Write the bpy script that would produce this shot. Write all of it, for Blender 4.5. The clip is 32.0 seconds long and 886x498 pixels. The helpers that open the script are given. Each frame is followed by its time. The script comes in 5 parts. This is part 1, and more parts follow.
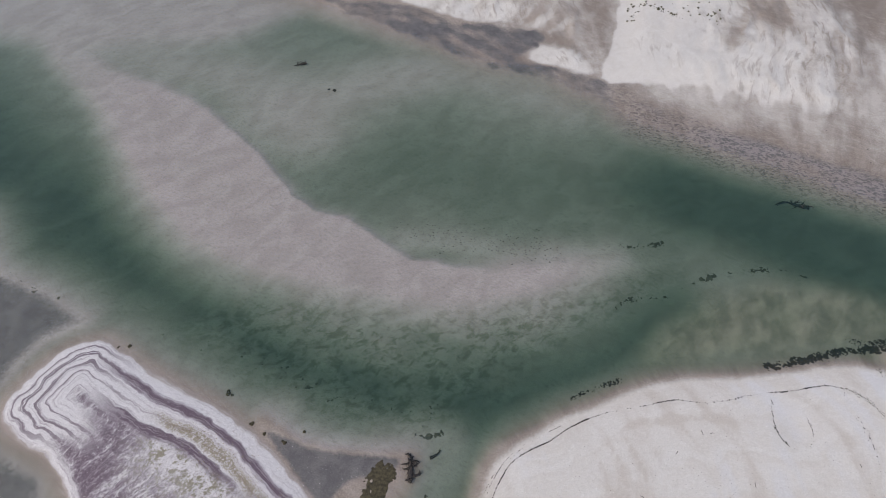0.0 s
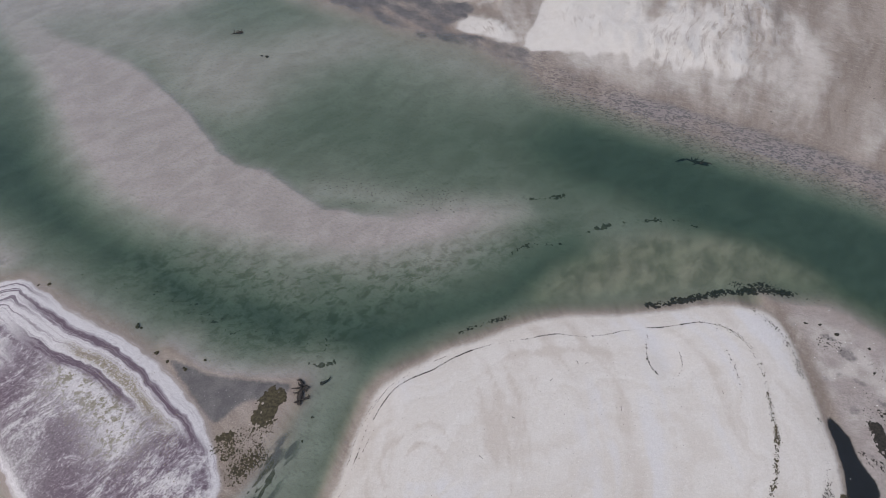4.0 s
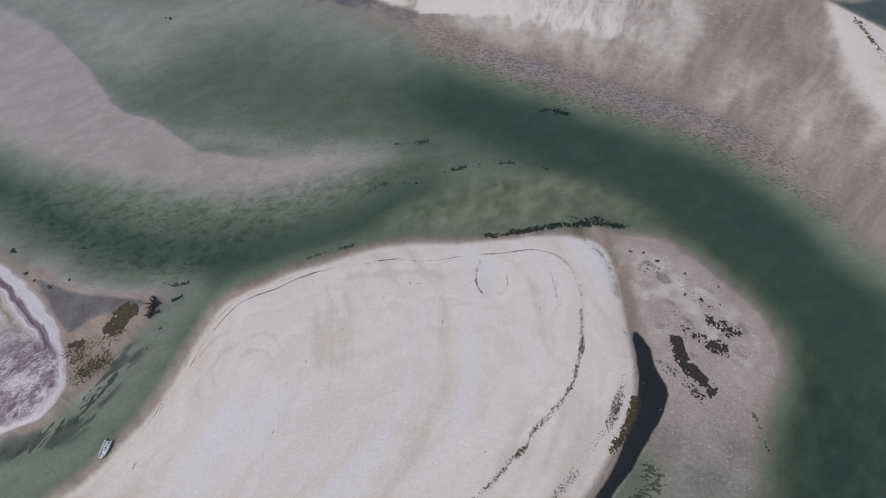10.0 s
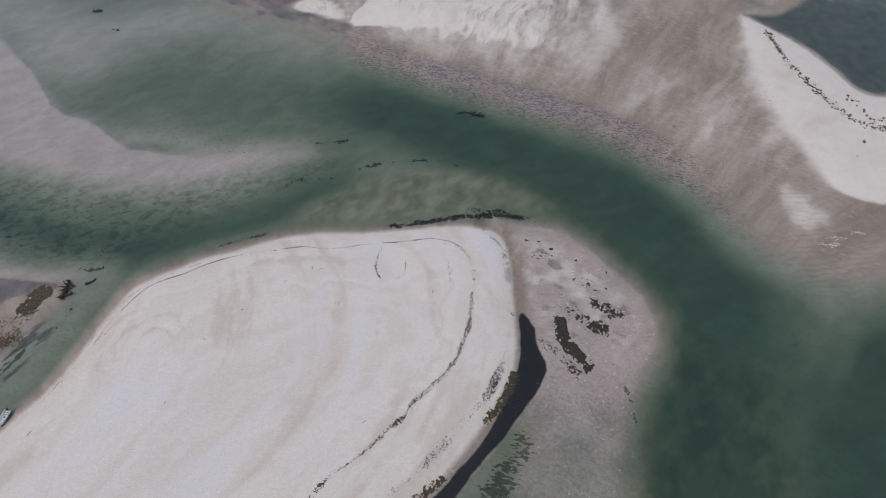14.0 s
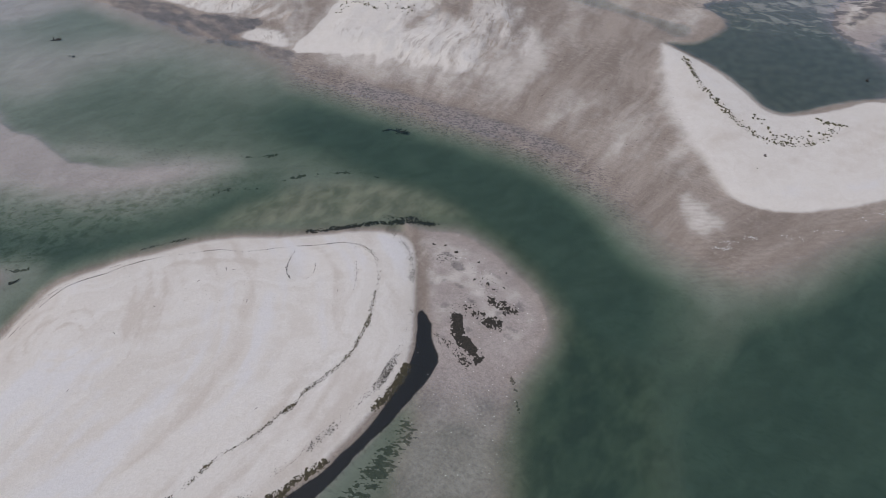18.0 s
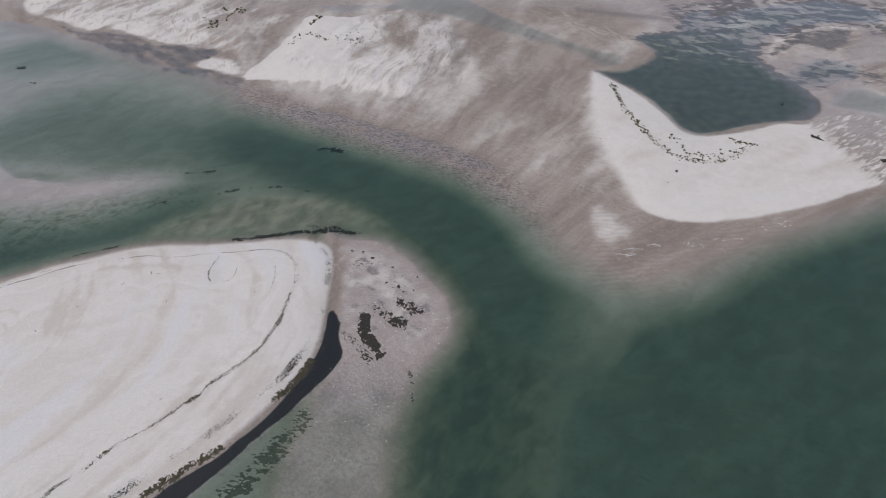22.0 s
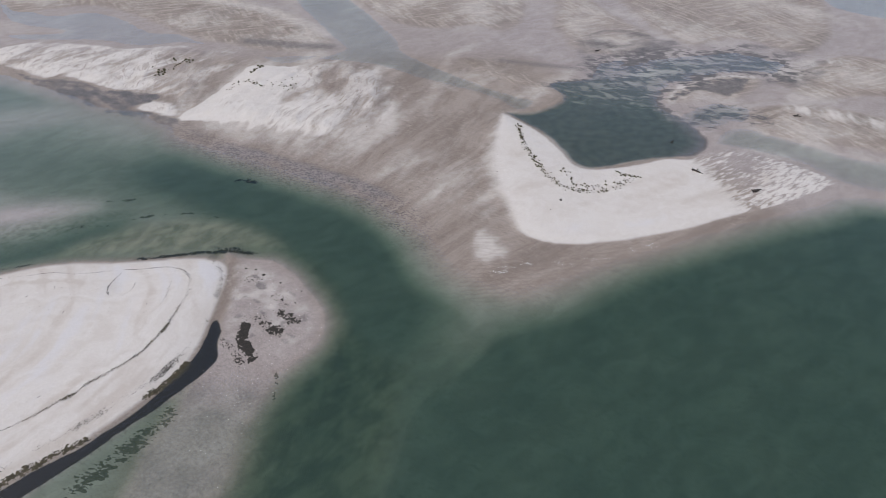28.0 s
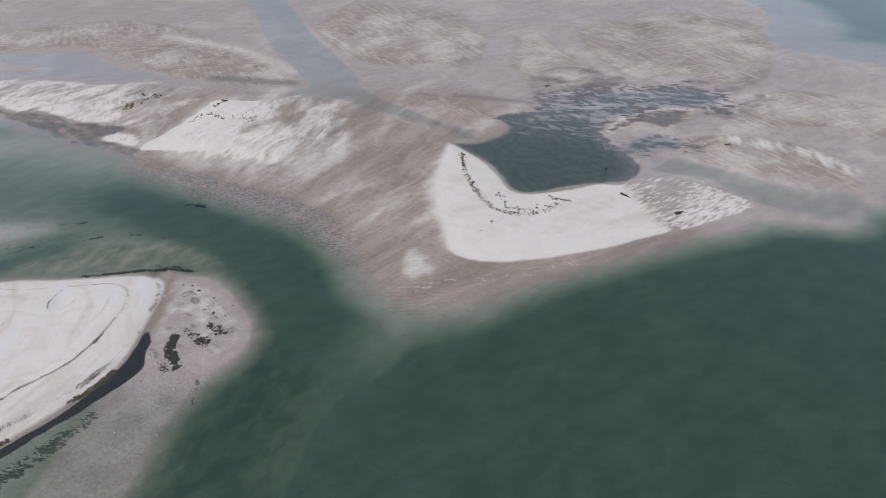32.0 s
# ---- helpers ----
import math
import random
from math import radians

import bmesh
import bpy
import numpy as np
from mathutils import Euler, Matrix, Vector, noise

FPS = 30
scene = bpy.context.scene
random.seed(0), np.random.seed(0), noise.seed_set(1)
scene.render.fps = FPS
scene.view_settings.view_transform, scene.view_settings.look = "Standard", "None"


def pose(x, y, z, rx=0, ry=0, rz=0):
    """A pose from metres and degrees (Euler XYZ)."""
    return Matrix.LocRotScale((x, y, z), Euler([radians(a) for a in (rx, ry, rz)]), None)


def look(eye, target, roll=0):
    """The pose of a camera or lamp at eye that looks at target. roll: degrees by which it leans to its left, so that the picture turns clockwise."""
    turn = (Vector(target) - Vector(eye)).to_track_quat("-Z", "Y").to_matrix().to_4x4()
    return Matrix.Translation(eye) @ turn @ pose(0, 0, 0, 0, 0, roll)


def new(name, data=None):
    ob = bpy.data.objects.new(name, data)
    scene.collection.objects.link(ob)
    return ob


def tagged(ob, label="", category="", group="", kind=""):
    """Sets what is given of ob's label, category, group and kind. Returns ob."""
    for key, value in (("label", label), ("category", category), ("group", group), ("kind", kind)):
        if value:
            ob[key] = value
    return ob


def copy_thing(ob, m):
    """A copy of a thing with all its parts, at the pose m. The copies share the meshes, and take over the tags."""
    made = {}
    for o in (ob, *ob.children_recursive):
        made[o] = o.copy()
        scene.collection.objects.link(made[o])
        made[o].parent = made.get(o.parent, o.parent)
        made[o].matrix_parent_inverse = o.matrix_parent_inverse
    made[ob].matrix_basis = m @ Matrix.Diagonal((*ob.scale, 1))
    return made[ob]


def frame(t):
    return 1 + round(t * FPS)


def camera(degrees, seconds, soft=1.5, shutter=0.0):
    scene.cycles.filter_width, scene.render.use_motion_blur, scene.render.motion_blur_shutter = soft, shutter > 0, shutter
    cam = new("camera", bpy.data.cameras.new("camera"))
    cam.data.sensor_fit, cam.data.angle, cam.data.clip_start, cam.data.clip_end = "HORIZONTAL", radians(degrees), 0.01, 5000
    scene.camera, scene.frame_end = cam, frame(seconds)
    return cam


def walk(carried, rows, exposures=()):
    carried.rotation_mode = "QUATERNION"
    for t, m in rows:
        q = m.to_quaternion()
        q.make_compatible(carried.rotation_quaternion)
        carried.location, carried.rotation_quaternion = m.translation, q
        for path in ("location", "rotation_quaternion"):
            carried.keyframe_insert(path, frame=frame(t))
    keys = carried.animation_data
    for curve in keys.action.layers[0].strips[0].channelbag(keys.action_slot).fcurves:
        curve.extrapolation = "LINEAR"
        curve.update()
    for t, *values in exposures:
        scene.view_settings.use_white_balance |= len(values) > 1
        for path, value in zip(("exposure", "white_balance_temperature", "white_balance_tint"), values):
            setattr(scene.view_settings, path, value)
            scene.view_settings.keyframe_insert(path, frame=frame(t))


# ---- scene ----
cam = camera(73.3, 32.0, soft=0.7)
METRES, EYE, TILT, LEAN, TURN = 217.76, 120.6, 0.0, 0.0, -1.8
ROWS = [
    (0.0, 0.0, 0.0, 0.0, 1.0, -55.33, -0.69),
    (0.5, 0.0141, -0.0095, -0.0006, 1.06, -55.28, -0.71),
    (1.0, 0.029, -0.0186, -0.0006, 1.12, -55.26, -0.63),
    (1.5, 0.0434, -0.0277, -0.0007, 1.14, -55.22, -0.59),
    (2.0, 0.0566, -0.0359, -0.0009, 1.19, -55.22, -0.6),
    (2.5, 0.0705, -0.045, -0.0015, 1.2, -55.2, -0.58),
    (3.0, 0.0855, -0.0527, -0.0014, 1.27, -55.26, -0.53),
    (3.5, 0.0981, -0.0606, -0.0018, 1.3, -55.23, -0.58),
    (5.5, 0.1568, -0.0914, -0.0029, 1.47, -55.21, -0.42),
    (6.0, 0.171, -0.099, -0.0032, 1.52, -55.17, -0.44),
    (6.5, 0.1857, -0.1064, -0.0034, 1.55, -55.17, -0.39),
    (7.0, 0.2, -0.1133, -0.0032, 1.57, -55.19, -0.41),
    (7.5, 0.2145, -0.1208, -0.0036, 1.62, -55.12, -0.39),
    (8.0, 0.2289, -0.1282, -0.0037, 1.63, -55.1, -0.38),
    (8.5, 0.2434, -0.1347, -0.0034, 1.67, -55.15, -0.36),
    (9.0, 0.2584, -0.1416, -0.0036, 1.72, -55.14, -0.31),
    (9.5, 0.2725, -0.1486, -0.0036, 1.74, -55.14, -0.33),
    (10.0, 0.287, -0.1565, -0.004, 1.76, -55.06, -0.3),
    (10.5, 0.3015, -0.1627, -0.0034, 1.78, -55.06, -0.3),
    (11.0, 0.3159, -0.1693, -0.0032, 1.82, -54.93, -0.3),
    (11.5, 0.3298, -0.1771, -0.0033, 1.79, -54.65, -0.3),
    (12.0, 0.3443, -0.1834, -0.0027, 1.83, -54.26, -0.31),
    (12.5, 0.3592, -0.1901, -0.0027, 1.87, -53.76, -0.26),
    (13.0, 0.3741, -0.1971, -0.003, 1.89, -53.26, -0.23),
    (13.5, 0.3888, -0.2039, -0.003, 1.92, -52.77, -0.22),
    (14.0, 0.403, -0.2104, -0.0023, 1.94, -52.34, -0.21),
    (14.5, 0.4177, -0.2171, -0.0021, 1.97, -51.85, -0.18),
    (16.5, 0.4732, -0.2455, -0.0036, 1.94, -49.71, -0.19),
    (17.0, 0.4873, -0.2511, -0.0029, 1.96, -49.35, -0.18),
    (17.5, 0.5015, -0.2579, -0.0028, 1.97, -48.87, -0.19),
    (18.0, 0.5156, -0.2649, -0.0039, 1.98, -48.34, -0.17),
    (18.5, 0.53, -0.2717, -0.0045, 1.95, -47.87, -0.13),
    (19.0, 0.5439, -0.2782, -0.0047, 1.98, -47.4, -0.15),
    (19.5, 0.5574, -0.285, -0.0048, 1.97, -46.92, -0.15),
    (20.0, 0.5711, -0.2919, -0.0052, 1.94, -46.41, -0.13),
    (20.5, 0.5846, -0.2984, -0.0049, 1.97, -45.95, -0.14),
    (21.0, 0.5979, -0.3055, -0.0059, 1.93, -45.41, -0.13),
    (21.5, 0.6112, -0.3115, -0.0042, 1.96, -45.03, -0.16),
    (22.0, 0.6242, -0.3193, -0.005, 1.91, -44.46, -0.19),
    (22.5, 0.6379, -0.325, -0.0046, 1.95, -44.04, -0.15),
    (23.0, 0.6511, -0.3318, -0.0049, 1.94, -43.54, -0.16),
    (23.5, 0.6641, -0.3383, -0.0043, 1.9, -43.1, -0.17),
    (24.0, 0.6773, -0.3448, -0.0047, 1.88, -42.62, -0.17),
    (24.5, 0.6901, -0.3517, -0.0048, 1.87, -42.12, -0.2),
    (25.0, 0.7032, -0.3583, -0.0049, 1.84, -41.65, -0.19),
    (25.5, 0.7165, -0.3648, -0.0048, 1.83, -41.17, -0.21),
    (27.5, 0.7712, -0.3888, 0.0008, 1.87, -39.62, -0.3),
    (28.0, 0.7843, -0.3951, 0.0019, 1.82, -39.18, -0.31),
    (28.5, 0.7983, -0.4021, 0.0021, 1.79, -38.68, -0.3),
    (29.0, 0.812, -0.4086, 0.0032, 1.76, -38.24, -0.28),
    (29.5, 0.8259, -0.4153, 0.0037, 1.75, -37.77, -0.26),
    (30.0, 0.839, -0.4219, 0.0043, 1.72, -37.31, -0.26),
    (30.5, 0.8523, -0.4284, 0.0046, 1.7, -36.84, -0.27),
    (31.0, 0.8659, -0.4347, 0.0051, 1.69, -36.39, -0.25),
    (31.5, 0.8791, -0.4413, 0.0054, 1.67, -35.92, -0.23),
    (32.0, 0.8922, -0.4478, 0.006, 1.63, -35.47, -0.25),
]
EXPOSURE, KELVIN, TINT = -0.23, 6720, 11
walk(cam, [(t, pose(0, 0, EYE, TILT, LEAN, TURN) @ pose(METRES * x, METRES * y, METRES * z, 90 + pitch, roll, yaw)) for t, x, y, z, yaw, pitch, roll in ROWS],
     exposures=[(0.0, EXPOSURE, KELVIN, TINT), (6.0, EXPOSURE - 0.07, KELVIN, TINT), (13.0, EXPOSURE - 0.14, KELVIN, TINT), (20.0, EXPOSURE - 0.1, KELVIN, TINT), (28.0, EXPOSURE + 0.06, KELVIN, TINT),
                (32.0, EXPOSURE + 0.09, KELVIN, TINT)])

# ---- light: thin haze, a high sun over the western side ----
SUN_UP, SUN_AZ = radians(46), radians(-118)
world = bpy.data.worlds.new("hazy_sky")
scene.world = world
world.use_nodes = True
wn = world.node_tree
sky = wn.nodes.new("ShaderNodeTexSky")
sky.sky_type, sky.sun_disc = "NISHITA", False
sky.sun_elevation, sky.sun_rotation = SUN_UP, SUN_AZ
sky.air_density, sky.dust_density, sky.ozone_density = 1.0, 3.0, 1.0
wn.nodes["Background"].inputs["Strength"].default_value = 0.2
wn.links.new(sky.outputs[0], wn.nodes["Background"].inputs["Color"])
sun = new("sun", bpy.data.lights.new("sun", "SUN"))
sun.data.energy, sun.data.angle, sun.data.color = 1.25, radians(5), (1.0, 0.955, 0.9)
sun_way = Vector((math.sin(SUN_AZ) * math.cos(SUN_UP), math.cos(SUN_AZ) * math.cos(SUN_UP), math.sin(SUN_UP)))
sun.matrix_world = look(sun_way * 300, (0, 0, 0))


# ---- material helpers ----
class Nodes:
    """Short names for the nodes of one material."""

    def __init__(self, name):
        self.mat = bpy.data.materials.new(name)
        self.mat.use_nodes = True
        self.tree = self.mat.node_tree
        self.bsdf = self.tree.nodes["Principled BSDF"]
        self.out = self.tree.nodes["Material Output"]
        self.place = self.add("ShaderNodeTexCoord").outputs["Object"]

    def add(self, kind, **sets):
        n = self.tree.nodes.new(kind)
        if "attribute_name" in sets:
            n.attribute_name = sets["attribute_name"]
        if "operation" in sets:
            n.operation = sets["operation"]
        if "use_clamp" in sets:
            n.use_clamp = sets["use_clamp"]
        if "interpolation_type" in sets:
            n.interpolation_type = sets["interpolation_type"]
        if "data_type" in sets:
            n.data_type = sets["data_type"]
        if "blend_type" in sets:
            n.blend_type = sets["blend_type"]
        if "vector_type" in sets:
            n.vector_type = sets["vector_type"]
        if "bands_direction" in sets:
            n.bands_direction = sets["bands_direction"]
        if "feature" in sets:
            n.feature = sets["feature"]
        return n

    def put(self, value, socket):
        if hasattr(value, "is_linked"):
            self.tree.links.new(value, socket)
        elif isinstance(value, tuple) and len(value) == 3 and socket.type == "RGBA":
            socket.default_value = (*value, 1)
        else:
            socket.default_value = value

    def attr(self, name):
        return self.add("ShaderNodeAttribute", attribute_name=name).outputs["Fac"]

    def math(self, op, a, b=0.0, c=0.0, clamp=False):
        n = self.add("ShaderNodeMath", operation=op, use_clamp=clamp)
        for v, s in zip((a, b, c), n.inputs):
            self.put(v, s)
        return n.outputs[0]

    def span(self, v, a, b, lo=0.0, hi=1.0, smooth=True):
        n = self.add("ShaderNodeMapRange", interpolation_type="SMOOTHSTEP" if smooth else "LINEAR")
        for x, s in zip((v, a, b, lo, hi), n.inputs):
            self.put(x, s)
        return n.outputs[0]

    def mix(self, fac, a, b, blend="MIX"):
        n = self.add("ShaderNodeMix", data_type="RGBA", blend_type=blend)
        self.put(fac, n.inputs[0]), self.put(a, n.inputs[6]), self.put(b, n.inputs[7])
        return n.outputs[2]

    def turned(self, degrees=0.0, scale=(1, 1, 1)):
        n = self.add("ShaderNodeMapping", vector_type="TEXTURE")
        n.inputs["Rotation"].default_value = (0, 0, radians(degrees))
        n.inputs["Scale"].default_value = scale
        self.put(self.place, n.inputs["Vector"])
        return n.outputs[0]

    def noise(self, scale, detail=4.0, rough=0.55, vec=None, warp=0.0):
        n = self.add("ShaderNodeTexNoise")
        self.put(vec if vec else self.place, n.inputs["Vector"])
        n.inputs["Scale"].default_value, n.inputs["Detail"].default_value = scale, detail
        n.inputs["Roughness"].default_value, n.inputs["Distortion"].default_value = rough, warp
        return n.outputs["Fac"]

    def wave(self, degrees, length, distort=3.0, dscale=1.0):
        n = self.add("ShaderNodeTexWave", bands_direction="X")
        self.put(self.turned(degrees), n.inputs["Vector"])
        n.inputs["Scale"].default_value = 0.314 / length
        n.inputs["Distortion"].default_value, n.inputs["Detail"].default_value = distort, 2.0
        n.inputs["Detail Scale"].default_value = dscale
        return n.outputs["Fac"]

    def ramp(self, v, stops):
        n = self.add("ShaderNodeValToRGB")
        e = n.color_ramp.elements
        e[0].position, e[0].color = stops[0][0], (*stops[0][1], 1)
        e[1].position, e[1].color = stops[-1][0], (*stops[-1][1], 1)
        for p, c in stops[1:-1]:
            e.new(p).color = (*c, 1)
        self.put(v, n.inputs[0])
        return n.outputs[0]

    def finish(self, color, rough=0.8, bump=None, depth=0.1, strength=0.6):
        self.put(color, self.bsdf.inputs["Base Color"])
        self.put(rough, self.bsdf.inputs["Roughness"])
        if bump is not None:
            n = self.add("ShaderNodeBump")
            n.inputs["Strength"].default_value, n.inputs["Distance"].default_value = strength, depth
            self.put(bump, n.inputs["Height"])
            self.tree.links.new(n.outputs[0], self.bsdf.inputs["Normal"])
        return self.mat


# ---- materials ----
def ground_material():
    s = Nodes("sand_and_mud")
    grain, fine, mid, big = s.noise(4.6, 3), s.noise(1.3, 6, 0.7), s.noise(0.28, 5, 0.6), s.noise(0.05, 4)
    # wind streaks, fanning out between the dune and the spit
    fan = s.add("ShaderNodeCombineXYZ")
    s.put(s.math("MULTIPLY", s.attr("fan"), 1.0), fan.inputs[0]), s.put(s.math("MULTIPLY", s.attr("fan_out"), 0.2), fan.inputs[1])
    s.streaks = fan.outputs[0]
    streak = s.math("ADD", s.math("MULTIPLY", s.noise(0.13, 3, 0.5, s.streaks, 0.3), 0.65), s.math("MULTIPLY", s.noise(0.5, 4, 0.6, s.streaks, 0.3), 0.35))
    dry, mud, rip, shore = s.attr("dry"), s.attr("mud"), s.attr("ripple"), s.attr("shore")
    dapple = s.noise(0.5, 5, 0.62, s.turned(-25, (1.7, 1, 1)), 1.0)
    streak = s.math("ADD", s.math("MULTIPLY", streak, s.attr("brown")), s.math("MULTIPLY", dapple, s.math("SUBTRACT", 1.0, s.attr("brown"))))
    # wet sand, with ripples of the tide and the wind
    cells = s.add("ShaderNodeTexVoronoi", feature="SMOOTH_F1")
    cells.inputs["Scale"].default_value, cells.inputs["Smoothness"].default_value = 1.7, 0.25
    warped = s.add("ShaderNodeVectorMath", operation="ADD")
    s.put(s.turned(-22, (1.7, 0.85, 1)), warped.inputs[0])
    wobble = s.add("ShaderNodeCombineXYZ")
    s.put(s.math("MULTIPLY", s.noise(0.7, 3), 2.0), wobble.inputs[0]), s.put(s.math("MULTIPLY", s.noise(0.9, 3), 2.0), wobble.inputs[1])
    s.put(wobble.outputs[0], warped.inputs[1]), s.put(warped.outputs[0], cells.inputs["Vector"])
    dash = s.math("SUBTRACT", 1.0, s.math("ADD", cells.outputs["Distance"], s.math("MULTIPLY", s.math("SUBTRACT", fine, 0.5), 0.5)))
    comb = s.wave(104, 1.9, 9.0, 0.6)
    wet = s.mix(s.span(streak, 0.34, 0.66), (0.205, 0.167, 0.137), (0.325, 0.277, 0.236))
    # drowned sand lies smoother, with swells a few metres long and dark film in patches
    z_of = s.add("ShaderNodeSeparateXYZ")
    s.put(s.place, z_of.inputs[0])
    drowned = s.span(z_of.outputs[2], 0.0, -0.14)
    swell = s.noise(0.2, 4, 0.5, s.turned(35, (1.8, 1, 1)), 0.6)
    bed = s.mix(s.span(swell, 0.3, 0.7), (0.325, 0.29, 0.276), (0.4, 0.362, 0.35))
    scale_marks = s.noise(1.9, 5, 0.62, s.turned(-28, (2.0, 1, 1)), 0.6)
    bed = s.mix(s.span(scale_marks, 0.5, 0.7, 0, 0.55), bed, (0.2, 0.18, 0.165))
    film = s.noise(0.6, 6, 0.62, s.turned(20, (1.5, 1, 1)), 0.4)
    bed = s.mix(s.math("MULTIPLY", s.attr("leafy"), s.span(film, 0.44, 0.64, 0, 0.8)), bed, (0.15, 0.15, 0.115))
    hump = s.noise(0.26, 5, 0.55, s.turned(52, (1.5, 1, 1)), 0.3)
    sandy = s.mix(s.span(hump, 0.3, 0.7), (0.15, 0.135, 0.098), (0.39, 0.335, 0.265))
    bed = s.mix(s.math("MULTIPLY", s.attr("olive"), 0.75), bed, sandy)
    wet = s.mix(s.attr("brown"), bed, wet)
    bare = s.math("SUBTRACT", 1.0, s.math("MULTIPLY", drowned, 0.65))
    wet = s.mix(s.math("MULTIPLY", s.span(fine, 0.45, 0.7, 0, 0.4), bare), wet, (0.215, 0.178, 0.158))
    wet = s.mix(s.math("MULTIPLY", s.span(grain, 0.48, 0.75, 0, 0.42), bare), wet, (0.46, 0.41, 0.385))
    # the far banks: sand waves in two sets, pale on their crests
    wet = s.mix(s.math("MULTIPLY", s.attr("bank"), 0.6), wet, (0.255, 0.215, 0.18))
    lay = s.noise(0.018, 3, 0.5)
    # flat waves: the pale crests carry the relief's light and shade in colour
    crests = [s.noise(0.34, 4, 0.55, s.turned(deg, (5, 1, 1)), 0.25) for deg in (-62, 22)]
    waves = s.math("ADD", s.math("MULTIPLY", s.span(crests[0], 0.46, 0.62), s.span(lay, 0.38, 0.54)), s.math("MULTIPLY", s.span(crests[1], 0.46, 0.62), s.span(lay, 0.62, 0.42)), clamp=True)
    waves = s.math("MULTIPLY", waves, s.span(mid, 0.25, 0.6, 0.3, 1.0))
    wet = s.mix(s.math("MULTIPLY", s.attr("bank"), s.span(s.noise(0.028, 4, 0.6, s.turned(35, (2, 1, 1)), 1.0), 0.5, 0.64, 0, 0.5)), wet, (0.16, 0.135, 0.11))
    wet = s.mix(s.math("MULTIPLY", s.math("MULTIPLY", s.attr("bank"), waves), 0.7), wet, (0.45, 0.395, 0.34))
    # small wind ripples all over the bare flats
    rills = s.noise(1.1, 5, 0.62, s.turned(148, (3, 1, 1)), 0.5)
    rill_in = s.math("MULTIPLY", bare, s.math("MULTIPLY_ADD", s.attr("brown"), 0.8, 0.2))
    rill_in = s.math("MULTIPLY", rill_in, s.span(s.noise(0.045, 3, 0.5), 0.36, 0.6, 0.25, 1.0))
    wet = s.mix(s.math("MULTIPLY", rill_in, s.span(rills, 0.52, 0.68, 0, 0.5)), wet, (0.17, 0.14, 0.118))
    wet = s.mix(s.math("MULTIPLY", rill_in, s.span(rills, 0.46, 0.32, 0, 0.45)), wet, (0.42, 0.37, 0.325))
    wet = s.mix(s.math("MULTIPLY", s.math("MULTIPLY", rip, s.span(mid, 0.36, 0.56, 0.25, 1.0)), s.span(dash, 0.5, 0.66, 0, 0.85)), wet, (0.1, 0.085, 0.084))
    wet = s.mix(s.math("MULTIPLY", rip, s.span(comb, 0.5, 0.85, 0, 0.2)), wet, (0.15, 0.125, 0.125))
    wet = s.mix(s.math("MULTIPLY", s.attr("ribs"), s.span(s.wave(97, 1.7, 7.0, 0.5), 0.45, 0.85, 0, 0.36)), wet, (0.2, 0.165, 0.135))
    # dry sand; old tide lines follow the island's shore
    tides = s.add("ShaderNodeCombineXYZ")
    s.put(s.math("MULTIPLY_ADD", s.noise(0.1, 4), 16.0, shore), tides.inputs[0]), s.put(s.math("MULTIPLY", big, 6.0), tides.inputs[1])
    arcs = s.noise(0.22, 5, 0.62, tides.outputs[0], 0.3)
    pale = s.mix(s.span(arcs, 0.3, 0.72), (0.545, 0.513, 0.47), (0.615, 0.597, 0.565))
    tone = s.math("ADD", s.attr("tone"), s.math("MULTIPLY", s.math("SUBTRACT", mid, 0.5), 0.6))
    pale = s.mix(s.span(tone, 0.08, 0.5, 0, 0.95), pale, (0.5, 0.46, 0.415))
    pale = s.mix(s.span(tone, -0.1, -0.55, 0, 0.9), pale, (0.59, 0.584, 0.583))
    pale = s.mix(s.span(fine, 0.5, 0.75, 0, 0.35), pale, (0.7, 0.68, 0.66))
    pale = s.mix(s.span(grain, 0.52, 0.75, 0, 0.3), pale, (0.44, 0.405, 0.38))
    shift = s.math("ADD", s.math("MULTIPLY", s.math("SUBTRACT", mid, 0.5), 0.5), s.math("MULTIPLY", s.math("SUBTRACT", streak, 0.5), s.math("MULTIPLY", s.attr("brown"), 0.4)))
    shift = s.math("ADD", shift, s.math("MULTIPLY", s.math("SUBTRACT", fine, 0.5), 0.3))
    combed = s.noise(0.8, 4, 0.55, s.turned(33, (4, 1, 1)), 0.3)
    shift = s.math("ADD", shift, s.math("MULTIPLY", s.attr("tip"), s.math("MULTIPLY_ADD", combed, 5.0, -2.5)))
    dryness = s.span(s.math("ADD", dry, shift), 0.02, 1.02)
    beach = s.span(s.math("ADD", shore, s.math("MULTIPLY", s.math("SUBTRACT", fine, 0.5), 1.2)), 0.2, 2.0)
    dryness = s.math("MAXIMUM", dryness, beach)
    # damp furrows between the dune ridges, darkened to stand in for relief shading too
    ridged = s.noise(0.62, 5, 0.6, s.streaks, 0.5)
    dryness = s.math("MULTIPLY", dryness, s.math("SUBTRACT", 1.0, s.math("MULTIPLY", s.attr("veil"), s.span(ridged, 0.5, 0.66, 0, 0.75))))
    col = s.mix(dryness, wet, pale)
    # salt meadow: bands of wrack along its seaward rim, nested lines at its western end, purple mats and pale sand within
    rim = s.attr("meadow")
    apart = s.add("ShaderNodeSeparateXYZ")
    s.put(s.place, apart.inputs[0])
    ax, ay = apart.outputs[0], apart.outputs[1]
    W, P, G = (0.58, 0.562, 0.565), (0.125, 0.09, 0.116), (0.31, 0.275, 0.298)
